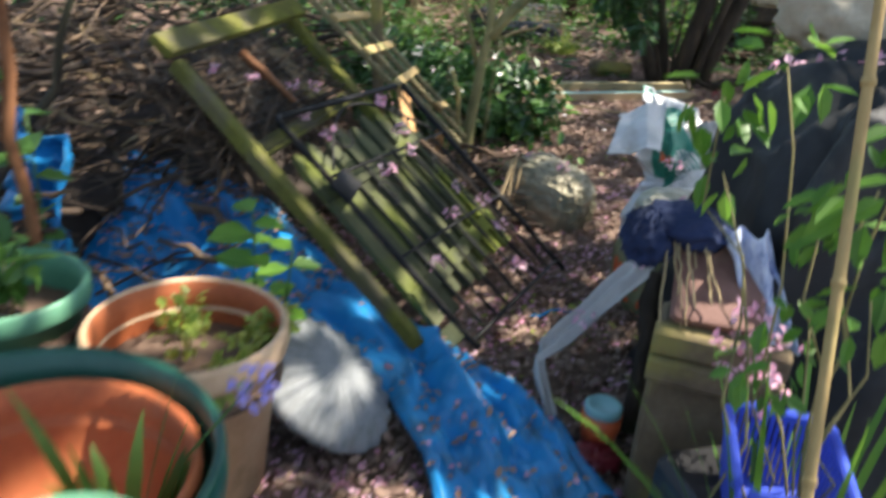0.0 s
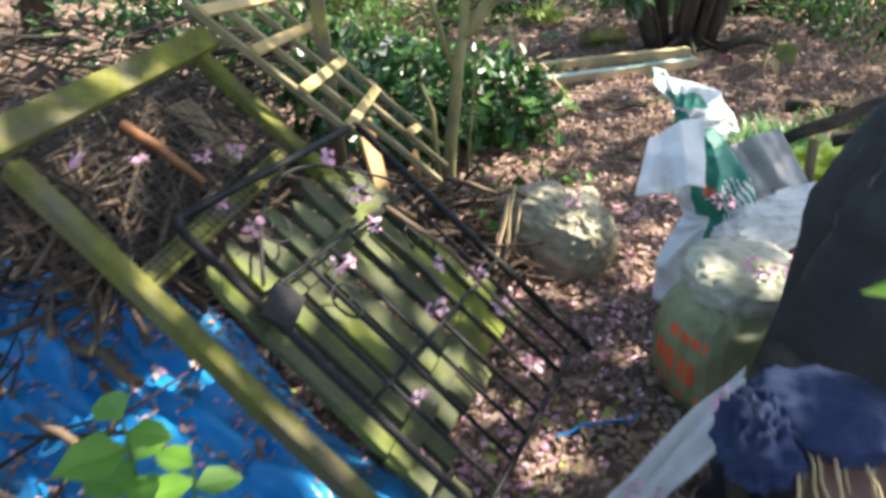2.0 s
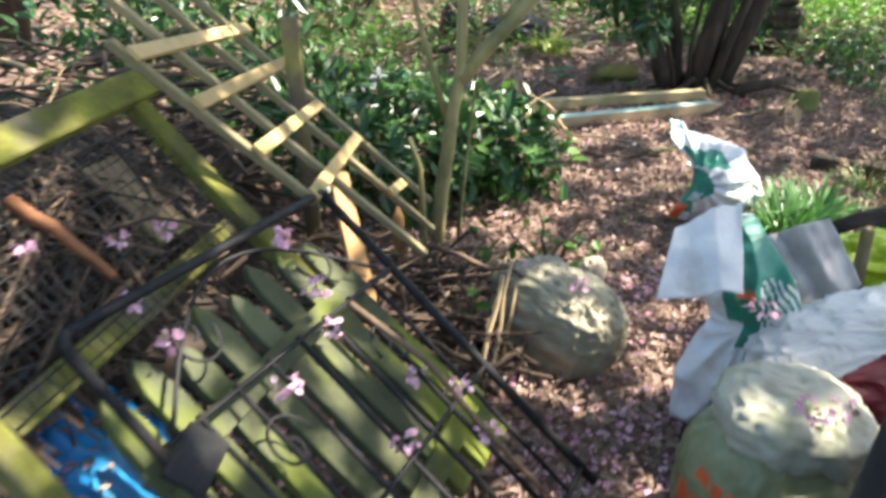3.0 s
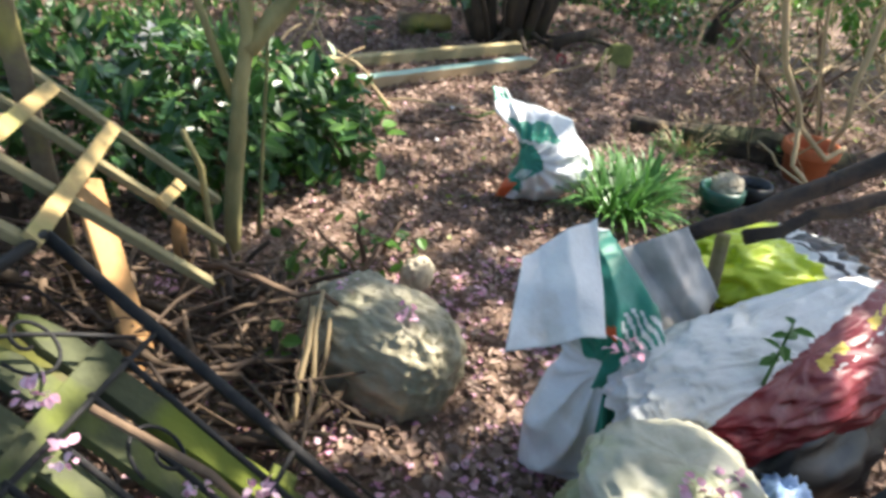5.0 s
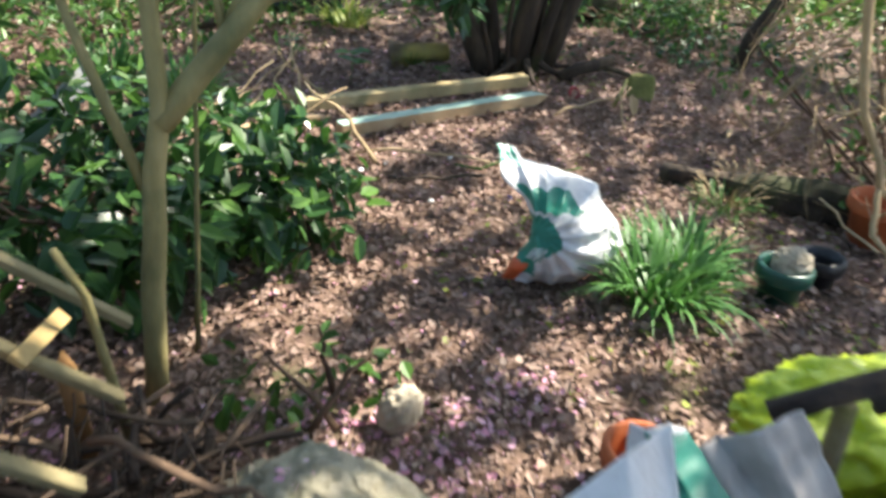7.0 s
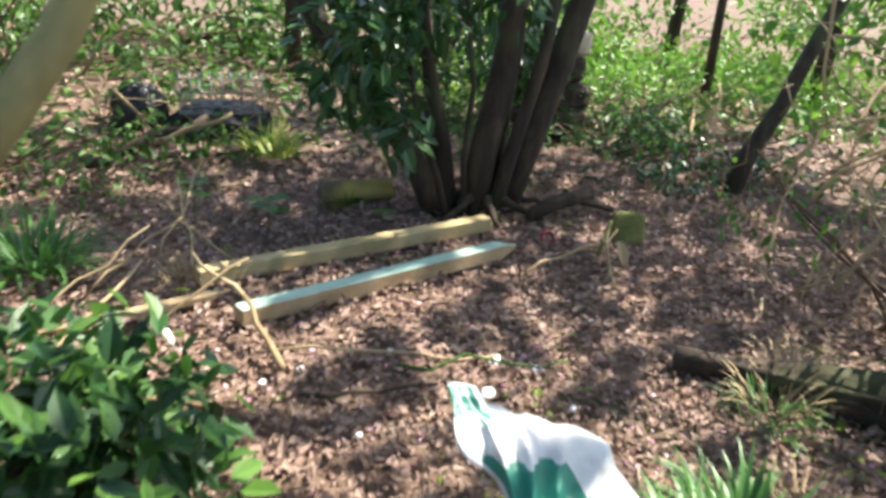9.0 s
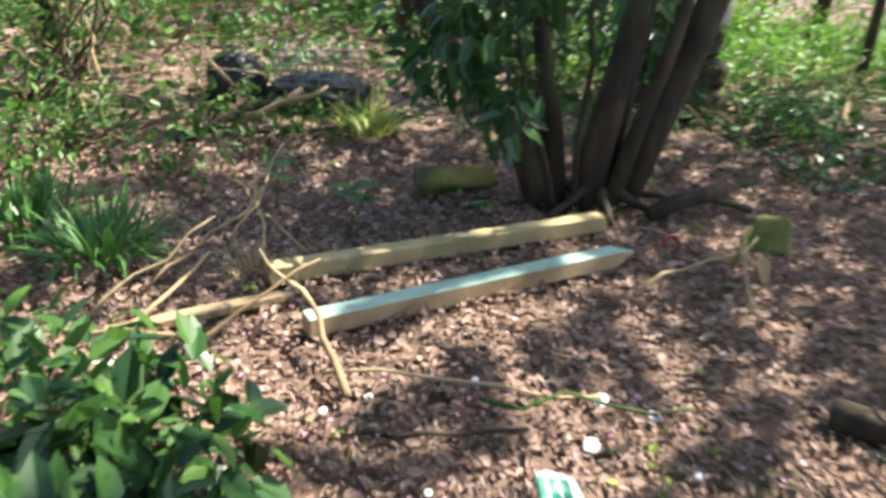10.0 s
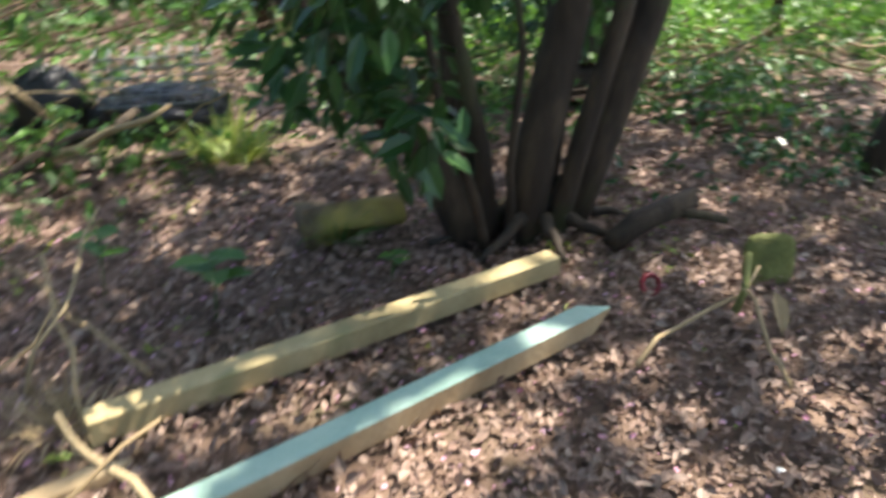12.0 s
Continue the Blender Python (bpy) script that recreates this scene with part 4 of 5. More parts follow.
tussock("bluebell_plant", -.46, 1.08, .16, 15, .40, "arching pale green strap leaves growing in the terracotta pot", .032, LEAF_MID, .6, .32)


def bluebell(x, y, z, label):
    th = thing("bluebell_flower", (x + .1, y - .02, .02), label, "flower")
    part("stalk", Shape().tube([(x - .16, y - .1, .30), (x - .1, y - .05, z - .12), (x, y, z)], .003, .002, 5), LEAF_MID, th)
    a = rng.random(26) * 6.28
    b = np.array([(x, y, z)] * 26) + unit(26) * np.array([.035, .035, .03])
    part("petals", Shape().leaves(b, np.stack([np.cos(a), np.sin(a), rng.random(26) - .6], 1), unit(26) + np.array([0, 0, .5]), [.026] * 26, [.014] * 26), LILAC, th, smooth=False)


bluebell(-.24, 1.14, .66, "lilac bluebell flower head leaning over the planters")


def scallop_dish():
    th = thing("scalloped_dish", (-.2, 1.9, 0), "grey fluted shell-like garden dish tilted on the ground", "garden dish")
    n, vs, fs = 132, [], []
    R = Euler((radians(6), radians(37), radians(-8))).to_matrix()
    rings = [(0, .022), (.05, .024), (.1, .018), (.16, .0), (.215, -.03), (.238, -.052), (.236, -.062), (.2, -.05), (.1, -.004), (0, .004)]
    for r, z in rings:
        for i in range(n):
            a = 2 * math.pi * i / n
            rr = r * (1 + .018 * math.cos(22 * a))
            vs.append(tuple(R @ Vector((rr * math.cos(a), rr * .86 * math.sin(a), z + .007 * r / .2 * math.cos(22 * a))) + Vector((-.215, 1.90, .185))))
    for j in range(len(rings) - 1):
        fs += [(j * n + i, j * n + (i + 1) % n, j * n + n + (i + 1) % n, j * n + n + i) for i in range(n)]
    part("bowl", Shape().add(vs, fs), STONE_GREY, th)


scallop_dish()

# ---- blue tarpaulin ----
def tarp():
    th = thing("tarpaulin", (-.5, 2.3, 0), "crumpled bright blue tarpaulin spread over the ground", "tarpaulin")
    mids = [Vector(q) for q in ((-1.75, 3.3, .16), (-1.15, 3.0, .30), (-.85, 2.72, .30), (-.36, 2.38, .16), (.06, 2.13, .08), (.25, 1.84, .05), (.36, 1.52, .03))]
    half = [.42, .48, .50, .28, .18, .22, .25]
    cross = [Vector((.45, .9, 0)), Vector((.5, .85, 0)), Vector((.55, .83, 0)), Vector((.5, .86, 0)), Vector((.72, .69, 0)), Vector((.92, .39, 0)), Vector((.93, .36, 0))]

    def spot(u, v):
        k = min(u * 6, 5.999)
        i, t = int(k), k - int(k)
        t = t * t * (3 - 2 * t)
        m, h, c = mids[i].lerp(mids[i + 1], t), half[i] + (half[i + 1] - half[i]) * t, cross[i].lerp(cross[i + 1], t)
        e = (v - .5) * 2
        q = m + c * h * e
        n1 = noise.noise(Vector((q.x * 5, q.y * 5, 2)))
        crease = abs(noise.noise(Vector((u * 10, e * 5 * h / .3, 6)))) * .09
        fine = abs(noise.noise(Vector((u * 26, e * 9 * h / .3, 1)))) * .028 + abs(noise.noise(Vector((u * 60, e * 14 * h / .3, 4)))) * .007
        ridge = .035 * math.sin(e * 7 + u * 11 + 2 * n1) * (1 - .4 * abs(e))
        edge = 1 - .8 * max(abs(e) ** 3, max(0, .12 - u) / .12)
        q.z = max(q.z * (1 - .75 * e * e) + (crease + fine + ridge) * edge + .02, ground_z(q.x, q.y) + .012)
        return q
    part("sheet", Shape().sheet(spot, 240, 70, .003), TARP, th)
    pts = []
    while len(pts) < 1900:
        u, v = rnd.random() ** 1.5, rnd.uniform(.04, .96)
        if u > .5 and rnd.random() < .82:
            continue
        pts.append(tuple(Vector(spot(u, v)) + Vector((0, 0, .006))))
    n = len(pts)
    L = .026 * rng.uniform(.5, 1.5, n)
    ob = part("tarpaulin_leaves", Shape().leaves(pts, unit(n) * np.array([1, 1, .3]), unit(n) * .4 + np.array([0, 0, 1]), L, L * .6), LITTER, smooth=False)
    tagged(ob, "brown leaves and bits fallen on the tarpaulin", "fallen leaves", kind="stuff")
    n = 420
    ob = part("tarpaulin_petals", Shape().leaves(pts[:n], unit(n) * np.array([1, 1, .3]), unit(n) * .4 + np.array([0, 0, 1]), [.020] * n, [.017] * n), PETAL, smooth=False)
    tagged(ob, "pink petals fallen on the tarpaulin", "petals", kind="stuff")
    for u, v in ((.72, .9), (.86, .93), (.97, .9), (.985, .12)):
        c = Vector(spot(u, v)) + Vector((0, 0, .006))
        part("eyelet", Shape().lathe(c, [(.011, 0), (.013, .003), (.011, .005), (.006, .004), (.006, 0)], 14), WIRE, th)


tarp()
earth_bank((-1.2, 3.0, -.08), (.7, .45, .2), "ground_hump", "hump of earth and leaves beneath the tarpaulin")


def shoot(name, x, y, z0, z1, n, size, label, lean=(0, 0), mat_=LEAF_LIGHT, aspect=.8):
    th = thing(name, (x, y, z0), label, "plant")
    pts = [(x + lean[0] * k / 5, y + lean[1] * k / 5, z0 + (z1 - z0) * k / 5) for k in range(6)]
    part("stalk", Shape().tube(pts, .005, .003, 6), LEAF_MID, th)
    for i in range(n):
        t = .35 + .65 * i / max(1, n - 1)
        b = (x + lean[0] * t, y + lean[1] * t, z0 + (z1 - z0) * t)
        a = i * 2.4 + 1
        L = size * rnd.uniform(.8, 1.25)
        part("leaf", Shape().leaves([b], [(math.cos(a), math.sin(a) * .9, rnd.uniform(-.25, .3))], [(rnd.uniform(-.3, .3), -.3, 1)], [L], [L * aspect]), mat_, th, smooth=False)


shoot("leafy_shoot", -.46, 2.02, .05, .60, 12, .105, "fresh green shoot with broad leaves beside the bowl")
shoot("leafy_shoot", -.40, 1.98, .05, .50, 7, .085, "smaller green shoot with broad leaves", (.05, .03))
shoot("leafy_shoot", -1.35, 2.15, .1, .8, 10, .09, "green leafy shoot over the tarpaulin's edge", (-.05, 0), LEAF_MID)

# ---- clutter beside the path ----
def black_heap():
    th = thing("covered_heap", (1.42, 2.2, 0), "heap draped with dark grey plastic sheeting in folds", "covered heap")
    s = Shape().blob((1.49, 2.06, .45), (.62, .43, .655), power=.45, wrinkle=.05, freq=3, fold=.075, seed=3, nu=150, nv=60, taper=.10, sag=.02, crease=.10, flat=-.02)
    part("sheeting", s, BLACK_SHEET, th)
    th = thing("stone_block", (1.22, 2.4, 1.12), "pale rough stone lump resting on the dark sheeting", "stone")
    part("stone", Shape().blob((1.24, 2.42, 1.21), (.23, .15, .105), (4, -6, 10), .75, .12, 3.2, seed=8), STONE_PALE, th)


black_heap()


def wooden_box():
    th = thing("wooden_box", (.72, 1.75, 0), "old wooden box with a red-brown sloping top", "box")
    a, b = Vector((.58, 1.66, 0)), Vector((.81, 1.585, 0))
    e1 = (b - a).normalized()
    e2 = Vector((-e1.y, e1.x, 0))
    c = (a + b) / 2 + e2 * .13
    w = (b - a).length
    part("body", Shape().beam((c.x, c.y, .01), (c.x, c.y, .50), w, .24, e2, .04), OLD_WOOD, th, smooth=False)
    for i in range(2):
        z = .44 + .075 * i
        p0, p1 = a + Vector((0, 0, z)), b + Vector((0, 0, z))
        part("plank", Shape().beam(p0 - e1 * .01, p1 + e1 * .05, .06, .068, (0, 0, 1), .15), OLD_WOOD, th, "yellow mossy plank", smooth=False)
    lo, hi = (a + b) / 2 + e2 * .01 + Vector((0, 0, .565)), (a + b) / 2 + e2 * .22 + Vector((-.015, 0, .70))
    part("lid", Shape().beam(lo, hi, w * .86, .03, (0, 0, 1), .3), RUST_PANEL, th, "red-brown weathered lid", smooth=False)
    part("back", Shape().beam(c + e2 * .11 + Vector((0, 0, .45)), c + e2 * .11 + Vector((0, 0, .70)), w * .8, .03, e2, .1), OLD_WOOD, th, smooth=False)
    th2 = thing("rope_tangle", (.62, 1.7, .6), "straw-coloured loose string hanging over the box", "string")
    for i in range(9):
        x = .60 + .012 * i
        part("strand", Shape().tube(wander((x, 1.80, .745 - .01 * (i % 3)), (x + rnd.uniform(-.03, .03), 1.64 + rnd.uniform(-.02, .02), .58 + rnd.uniform(-.12, .06)), 9, .018), .0035, .002, 5), ROPE, th2)
    th3 = thing("crumpled_jeans", (.6, 1.8, .7), "crumpled dark blue denim cloth on the wooden box", "cloth")
    s = Shape().blob((.65, 1.83, .735), (.095, .07, .045), (0, 4, -20), .9, .14, 2.0, seed=5, nu=80, nv=46, crease=.1)
    s.blob((.56, 1.82, .70), (.05, .055, .055), (0, 0, 0), .9, .3, 3.2, seed=6)
    part("cloth", s, DENIM, th3)
    th4 = thing("printed_cloth", (.78, 1.66, .6), "blue and white printed cloth hanging from the box", "cloth")

    def hang(u, v):
        x, y, z = .72 + .10 * u + .08 * v, 1.80 - .04 * u - .10 * v, .76 - .24 * v
        return Vector((x, y - .02 - .025 * math.sin(u * 11 + v * 3), z + .02 * noise.noise(Vector((u * 4, v * 5, 2)))))
    part("cloth", Shape().sheet(hang, 26, 26, .003), DENIM_PRINT, th4)


wooden_box()


def plastic_strip():
    th = thing("plastic_strip", (.5, 2.1, 0), "strip of dirty pale plastic sheet draped to the ground", "plastic sheet")
    mids = [Vector(q) for q in ((.70, 2.17, .50), (.60, 2.14, .40), (.47, 2.11, .27), (.375, 2.08, .19), (.40, 2.0, .12), (.43, 1.92, .04), (.42, 1.84, .03))]
    half = [.07, .075, .06, .045, .04, .03, .02]

    def spot(u, v):
        k = min(u * 6, 5.999)
        i, t = int(k), k - int(k)
        m, h = mids[i].lerp(mids[i + 1], t), half[i] + (half[i + 1] - half[i]) * t
        e = (v - .5) * 2
        return m + Vector((.25, .75, .6)).normalized() * h * e + Vector((0, 0, .014 * math.sin(e * 6 + u * 8) + .02 * noise.noise(Vector((u * 8, e * 2, 4)))))
    part("sheet", Shape().sheet(spot, 60, 14, .002), PLASTIC_DUST, th)
    th = thing("stump_stake", (.66, 2.05, 0), "rotten brown wooden stake propping the plastic strip", "stake")
    part("stake", Shape().tube(wander((.66, 1.98, 0), (.70, 2.12, .47), 5, .03), .03, .025, 9, .4), BARK, th)
    th = thing("orange_tub", (.55, 1.9, 0), "small orange tub with a pale teal lid", "tub")
    part("tub", Shape().lathe((.555, 1.90, .03), [(0, 0), (.05, 0), (.058, .05), (.058, .09), (.0, .09)], 26), PRINT_ORANGE, th)
    part("lid", Shape().lathe((.555, 1.90, .12), [(.05, 0), (.055, .004), (.055, .022), (.046, .03), (.04, .022), (0, .02)], 26), TEAL, th)
    th = thing("dark_red_bag", (.53, 1.83, 0), "shiny dark maroon bag scrap on the soil", "bag")
    part("bag", Shape().blob((.53, 1.82, .02), (.075, .05, .03), (0, 0, 20), .9, .25, 4, seed=4, flat=0), PRINT_RED, th)


plastic_strip()


def basket():
    th = thing("black_tub", (.74, 1.36, 0), "dark black plastic box under the blue basket", "box")
    part("tub", Shape().beam((.74, 1.38, .0), (.74, 1.38, .34), .30, .26, (-.3, 1, 0), .08), BLACK_PLASTIC, th, smooth=False)
    th = thing("blue_basket", (.78, 1.3, .345), "bright blue slatted plastic basket on a black box", "basket")
    c, e1, e2 = Vector((.735, 1.26, .345)), Vector((.97, -.24, 0)), Vector((.24, .97, 0))
    w, d, h = .16, .24, .16
    part("base", Shape().beam(c - e1 * w / 2, c + e1 * w / 2, d, .012, (0, 0, 1), .1), BLUE_BASKET, th, smooth=False)
    loop = [c + e1 * sx * w / 2 + e2 * sy * d / 2 for sx, sy in ((-1, -1), (1, -1), (1, 1), (-1, 1))]
    for i in range(4):
        p0, p1 = loop[i], loop[(i + 1) % 4]
        out = ((p0 + p1) / 2 - c).normalized()
        part("rim", Shape().beam(p0 + Vector((0, 0, h)) + out * .02, p1 + Vector((0, 0, h)) + out * .02, .02, .026, (0, 0, 1), .3), BLUE_BASKET, th, smooth=False)
        n = 13
        for k in range(n + 1):
            q = p0.lerp(p1, k / n)
            part("slat", Shape().beam(q, q + Vector((0, 0, h)) + out * .02, .008, .006, out, .2), BLUE_BASKET, th, smooth=False)
    th = thing("garden_cane", (.57, .7, 0), "tall tan bamboo cane standing among climbing plants", "cane")
    s = Shape()
    a, b = Vector((.575, .70, 0)), Vector((.672, 1.38, 1.62))
    pts, k = [], 0
    while k <= 24:
        pts.append(a.lerp(b, k / 24))
        k += 1
    s.tube(pts, .0095, .008, 9)
    for q in range(2, 24, 4):
        o = a.lerp(b, q / 24)
        s.tube([o - (b - a).normalized() * .006, o, o + (b - a).normalized() * .006], .011, .011, 9)
    part("cane", s, LATH, th)
    th = thing("sawn_timber", (.9, .95, 0), "pale sawn timber length beside the basket", "timber")
    part("timber", Shape().beam((.66, .96, .53), (1.35, 1.05, .50), .06, .05, (0, 0, 1)), POST_SIDE, th, smooth=False)
    part("leg", Shape().beam((1.3, 1.04, 0), (1.3, 1.04, .48), .06, .05, (0, 1, 0)), POST_SIDE, th, smooth=False)
    part("leg", Shape().beam((.78, .98, 0), (.78, .98, .50), .05, .05, (0, 1, 0)), POST_SIDE, th, smooth=False)


basket()


def climber():
    th = thing("climbing_plant", (.72, 1.2, 0), "climbing plant with fresh green leaves round the cane", "plant")
    tips = [(.53, 1.44, 1.13), (.55, 1.42, 1.0), (.60, 1.38, 1.2), (.68, 1.28, .98), (.68, 1.22, .80), (.72, 1.22, 1.05), (.74, 1.18, .88), (.63, 1.22, .72), (.78, 1.25, 1.15)]
    for q in tips:
        part("stem", Shape().tube(wander((.74 + rnd.uniform(-.04, .04), 1.18, 0), q, 7, .04), .004, .002, 5), BARK_PALE, th)
    part("leaves", Shape().leaves(*foliage(tips, np.full(len(tips), .07), 130, .062, .5, .5)), LEAF_LIGHT, th, smooth=False)
    tussock("strap_leaf_plant", .80, 1.2, .2, 46, .95, "long arching bright green strap leaves by the path", .02, LEAF_LIGHT, .55)
    th = thing("blossom_twig", (.70, 1.5, .0), "fallen twig of pink blossom caught on the box", "blossom")
    c = [(.72, 1.50, .66), (.76, 1.46, .60), (.70, 1.50, .58), (.75, 1.44, .52)]
    part("twig", Shape().tube(wander((.9, 1.55, .3), (.62, 1.5, .72), 6, .03), .005, .002, 5), TWIG, th)
    part("petals", Shape().leaves(*foliage(c, np.full(4, .05), 120, .022, .8, .1)), PETAL, th, smooth=False)


climber()


def petal_bunch(c, n=26, r=.03, mat_=PETAL, label="pink blossom cluster fallen on the clutter"):
    th = thing("blossom_cluster", c, label, "blossom", "fallen blossom")
    part("petals", Shape().leaves(*foliage([c], np.array([[r, r, r * .5]]), n, .022, .8, .1)), mat_, th, smooth=False)


for a, b in ((.35, .33), (.70, .05), (.66, .2), (.6, .30), (.77, .72), (.5, .58), (.2, .12), (.72, .5), (.65, .88), (.15, .7), (.82, .6)):
    petal_bunch(tuple(gp(a, b, .015)), rnd.randrange(10, 26), .026)
for a, b in ((.3, .2), (.5, .3), (.15, .12), (.62, .34), (.4, .42)):
    petal_bunch(tuple(fp(a, b, .01)), 12, .018)
for q in ((1.02, 2.1, 1.12), (1.1, 2.0, 1.13), (1.2, 2.0, 1.14), (.95, 2.2, 1.08), (.97, 2.78, .46), (1.06, 2.80, .45), (.66, 2.14, .50), (.5, 2.1, .31), (1.0, 3.15, .5), (.62, 3.6, .31), (.5, 3.75, .30)):
    petal_bunch(q, 18, .035)

# ---- bags and sacks ----
def letters(u, v, u0, u1, v0, v1, cols, rows):
    """Block marks in a printed field: True where there is ink."""
    if not (u0 < u < u1 and v0 < v < v1):
        return False
    a, b = (u - u0) / (u1 - u0) * cols, (v - v0) / (v1 - v0) * rows
    return (a % 1) < .72 and (b % 1) < .62 and int(int(a) * 7 + int(b) * 3) % 5 != 4


def loft(rows, out, print_fn, fan, seed=0, n=120, m=84):
    """A soft bag through rows of (one side, other side, depth), with folds fanning from a point (x, z, folds, depth) and sharp creases."""
    vs, fs, ms = [], [], []
    out = Vector(out).normalized()
    k1 = len(rows) - 1
    for j in range(m + 1):
        k = min(j / m * k1, k1 - .001)
        i, t = int(k), k - int(k)
        L, R, d = Vector(rows[i][0]).lerp(Vector(rows[i + 1][0]), t), Vector(rows[i][1]).lerp(Vector(rows[i + 1][1]), t), rows[i][2] + (rows[i + 1][2] - rows[i][2]) * t
        for q in range(n):
            a = 2 * math.pi * q / n
            p = (L + R) / 2 - (R - L) / 2 * math.cos(a) + out * d * math.sin(a)
            w = Vector((p.x * 8 + seed, p.y * 8, p.z * 8))
            turn, reach = math.atan2(p.z - fan[1], p.x - fan[0]), math.hypot(p.z - fan[1], p.x - fan[0])
            p += out * fan[3] * (1 - 2 * abs(math.sin(turn * fan[2] / 2 + 1.6 * noise.noise(w * .4)))) * min(1, reach / .08)
            p += out * (.030 * (.3 - abs(noise.noise(w))) + .016 * (.3 - abs(noise.noise(w * 2.3))))
            p.z = max(p.z, -.005)
            vs.append(tuple(p))
    for j in range(m):
        for q in range(n):
            f = (j * n + q, j * n + (q + 1) % n, j * n + n + (q + 1) % n, j * n + n + q)
            fs.append(f)
            ms.append(print_fn((1 - math.cos(2 * math.pi * (q + .5) / n)) / 2, (vs[f[0]][2] + vs[f[2]][2]) / 2))
    fs += [tuple(range(m * n, m * n + n)), tuple(range(n - 1, -1, -1))]
    s = Shape().add(vs, fs)
    s.m = ms + [0, 0]
    return s


def sacks():
    th = thing("printed_sack", (.95, 2.86, 0), "olive plastic sack with worn orange-red lettering on leaves", "sack")
    s = Shape().blob((.955, 2.85, .16), (.185, .17, .21), (0, 0, 10), .68, .05, 3.5, seed=2, nu=110, nv=60, flat=.0,
                     slots=lambda u, v: 1 if letters(u, v, .47, .64, .26, .66, 5, 4) else 0)
    part("sack", s, [SACK_BROWN, PRINT_ORANGE], th)
    th = thing("clear_bag", (.97, 2.87, .44), "cloudy clear plastic bag stuffed on top of the sack", "bag")
    s = Shape().blob((.985, 2.86, .375), (.165, .145, .075), (6, 6, 0), .8, .06, 2.8, seed=12, nu=90, nv=50, fold=.03, crease=.09)
    part("bag", s, PLASTIC_CLEAR, th)

    th = thing("white_green_bag", (1.03, 3.3, 0), "white woven plastic bag printed green and orange", "bag")

    def print1(u, z):
        if z < .33:
            if u > .56:
                return 2 if z < .15 else 1
            return 0
        if z < .40:
            return 1 if u > .42 else 0
        if u < .26:
            return 0
        if .40 < u < .58 and .475 < z < .515 and abs((z - .475) * 3.2 - abs(u - .49)) < .05:
            return 2
        if u > .64 and z < .53 and int((u * 2.2 + z * 4) * 11) % 2:
            return 0
        return 1
    body = [((.93, 3.31, 0), (1.23, 3.28, 0), .09), ((.87, 3.30, .07), (1.24, 3.28, .07), .13), ((.86, 3.30, .20), (1.20, 3.27, .20), .12), ((.90, 3.31, .30), (1.16, 3.25, .29), .08),
            ((.94, 3.31, .38), (1.14, 3.23, .37), .055), ((.88, 3.30, .47), (1.15, 3.22, .44), .06), ((.90, 3.34, .55), (1.12, 3.25, .53), .045), ((.95, 3.40, .60), (1.07, 3.33, .60), .03), ((.97, 3.44, .64), (1.04, 3.40, .65), .012)]
    part("bag", loft(body, (-.45, -.87, .2), print1, fan=(1.0, .38, 13, .014), seed=3), [PLASTIC_WHITE, PRINT_GREEN, PRINT_ORANGE], th)
    A, B, C, D = Vector((.785, 3.29, .655)), Vector((.985, 3.37, .70)), Vector((.93, 3.13, .54)), Vector((.72, 3.15, .515))

    def flap(u, v):
        q = A.lerp(B, u).lerp(D.lerp(C, u), v)
        bend = .03 * max(0, 1 - abs(u - .55 - .2 * v) * 3) + .012 * max(0, 1 - abs(v - .3 - .5 * u) * 4)
        return q + Vector((-.2, -.5, .8)) * (bend + .02 * noise.noise(Vector((u * 3, v * 3, 1))))
    part("flap", Shape().sheet(flap, 44, 36, .003), PLASTIC_WHITE, th, "stiff white plastic flap folded outwards")

    th = thing("grey_plastic_flap", (1.25, 3.4, .3), "torn dusty grey plastic sheet between the bags", "plastic sheet")
    A2, B2, C2, D2 = Vector((1.07, 3.44, .56)), Vector((1.27, 3.43, .635)), Vector((1.40, 3.40, .44)), Vector((1.2, 3.28, .30))

    def flap2(u, v):
        q = A2.lerp(B2, u).lerp(D2.lerp(C2, u), v)
        return q + Vector((-.2, -.7, .5)) * (.03 * max(0, 1 - abs(u - .62) * 4) - .025 * max(0, 1 - abs(u - .35 - .2 * v) * 6) + .02 * noise.noise(Vector((u * 5, v * 5, 7))))
    part("sheet", Shape().sheet(flap2, 36, 30, .002), PLASTIC_DUST, th)

    th = thing("red_white_sack", (1.42, 3.12, .2), "white sack with a dark red printed band", "sack")

    def print2(u, v):
        ph, ta = -math.pi / 2 + math.pi * v, 2 * math.pi * u
        sg = lambda k: math.copysign(abs(k) ** .7, k)
        x, y = sg(math.cos(ph)) * sg(math.cos(ta)), sg(math.cos(ph)) * sg(math.sin(ta))
        d = y - .72 * x - .10 + .05 * noise.noise(Vector((x * 9, y * 9, 2)))
        if d > 0 or v < .3:
            return 0
        if letters(x, d, .0, .9, -.36, -.14, 6, 1):
            return 2
        if letters(x, d, .12, .9, -.52, -.44, 9, 1):
            return 0
        return 1
    s = Shape().blob((1.47, 3.19, .36), (.43, .165, .10), (33, -4, 11), .7, .05, 3.0, seed=31, nu=190, nv=110, slots=print2, crease=.13)
    part("sack", s, [PLASTIC_WHITE, PRINT_RED, PRINT_YELLOW], th)

    th = thing("rubbish_heap", (1.5, 3.2, 0), "dark black rubbish bags under the printed sacks", "rubbish")
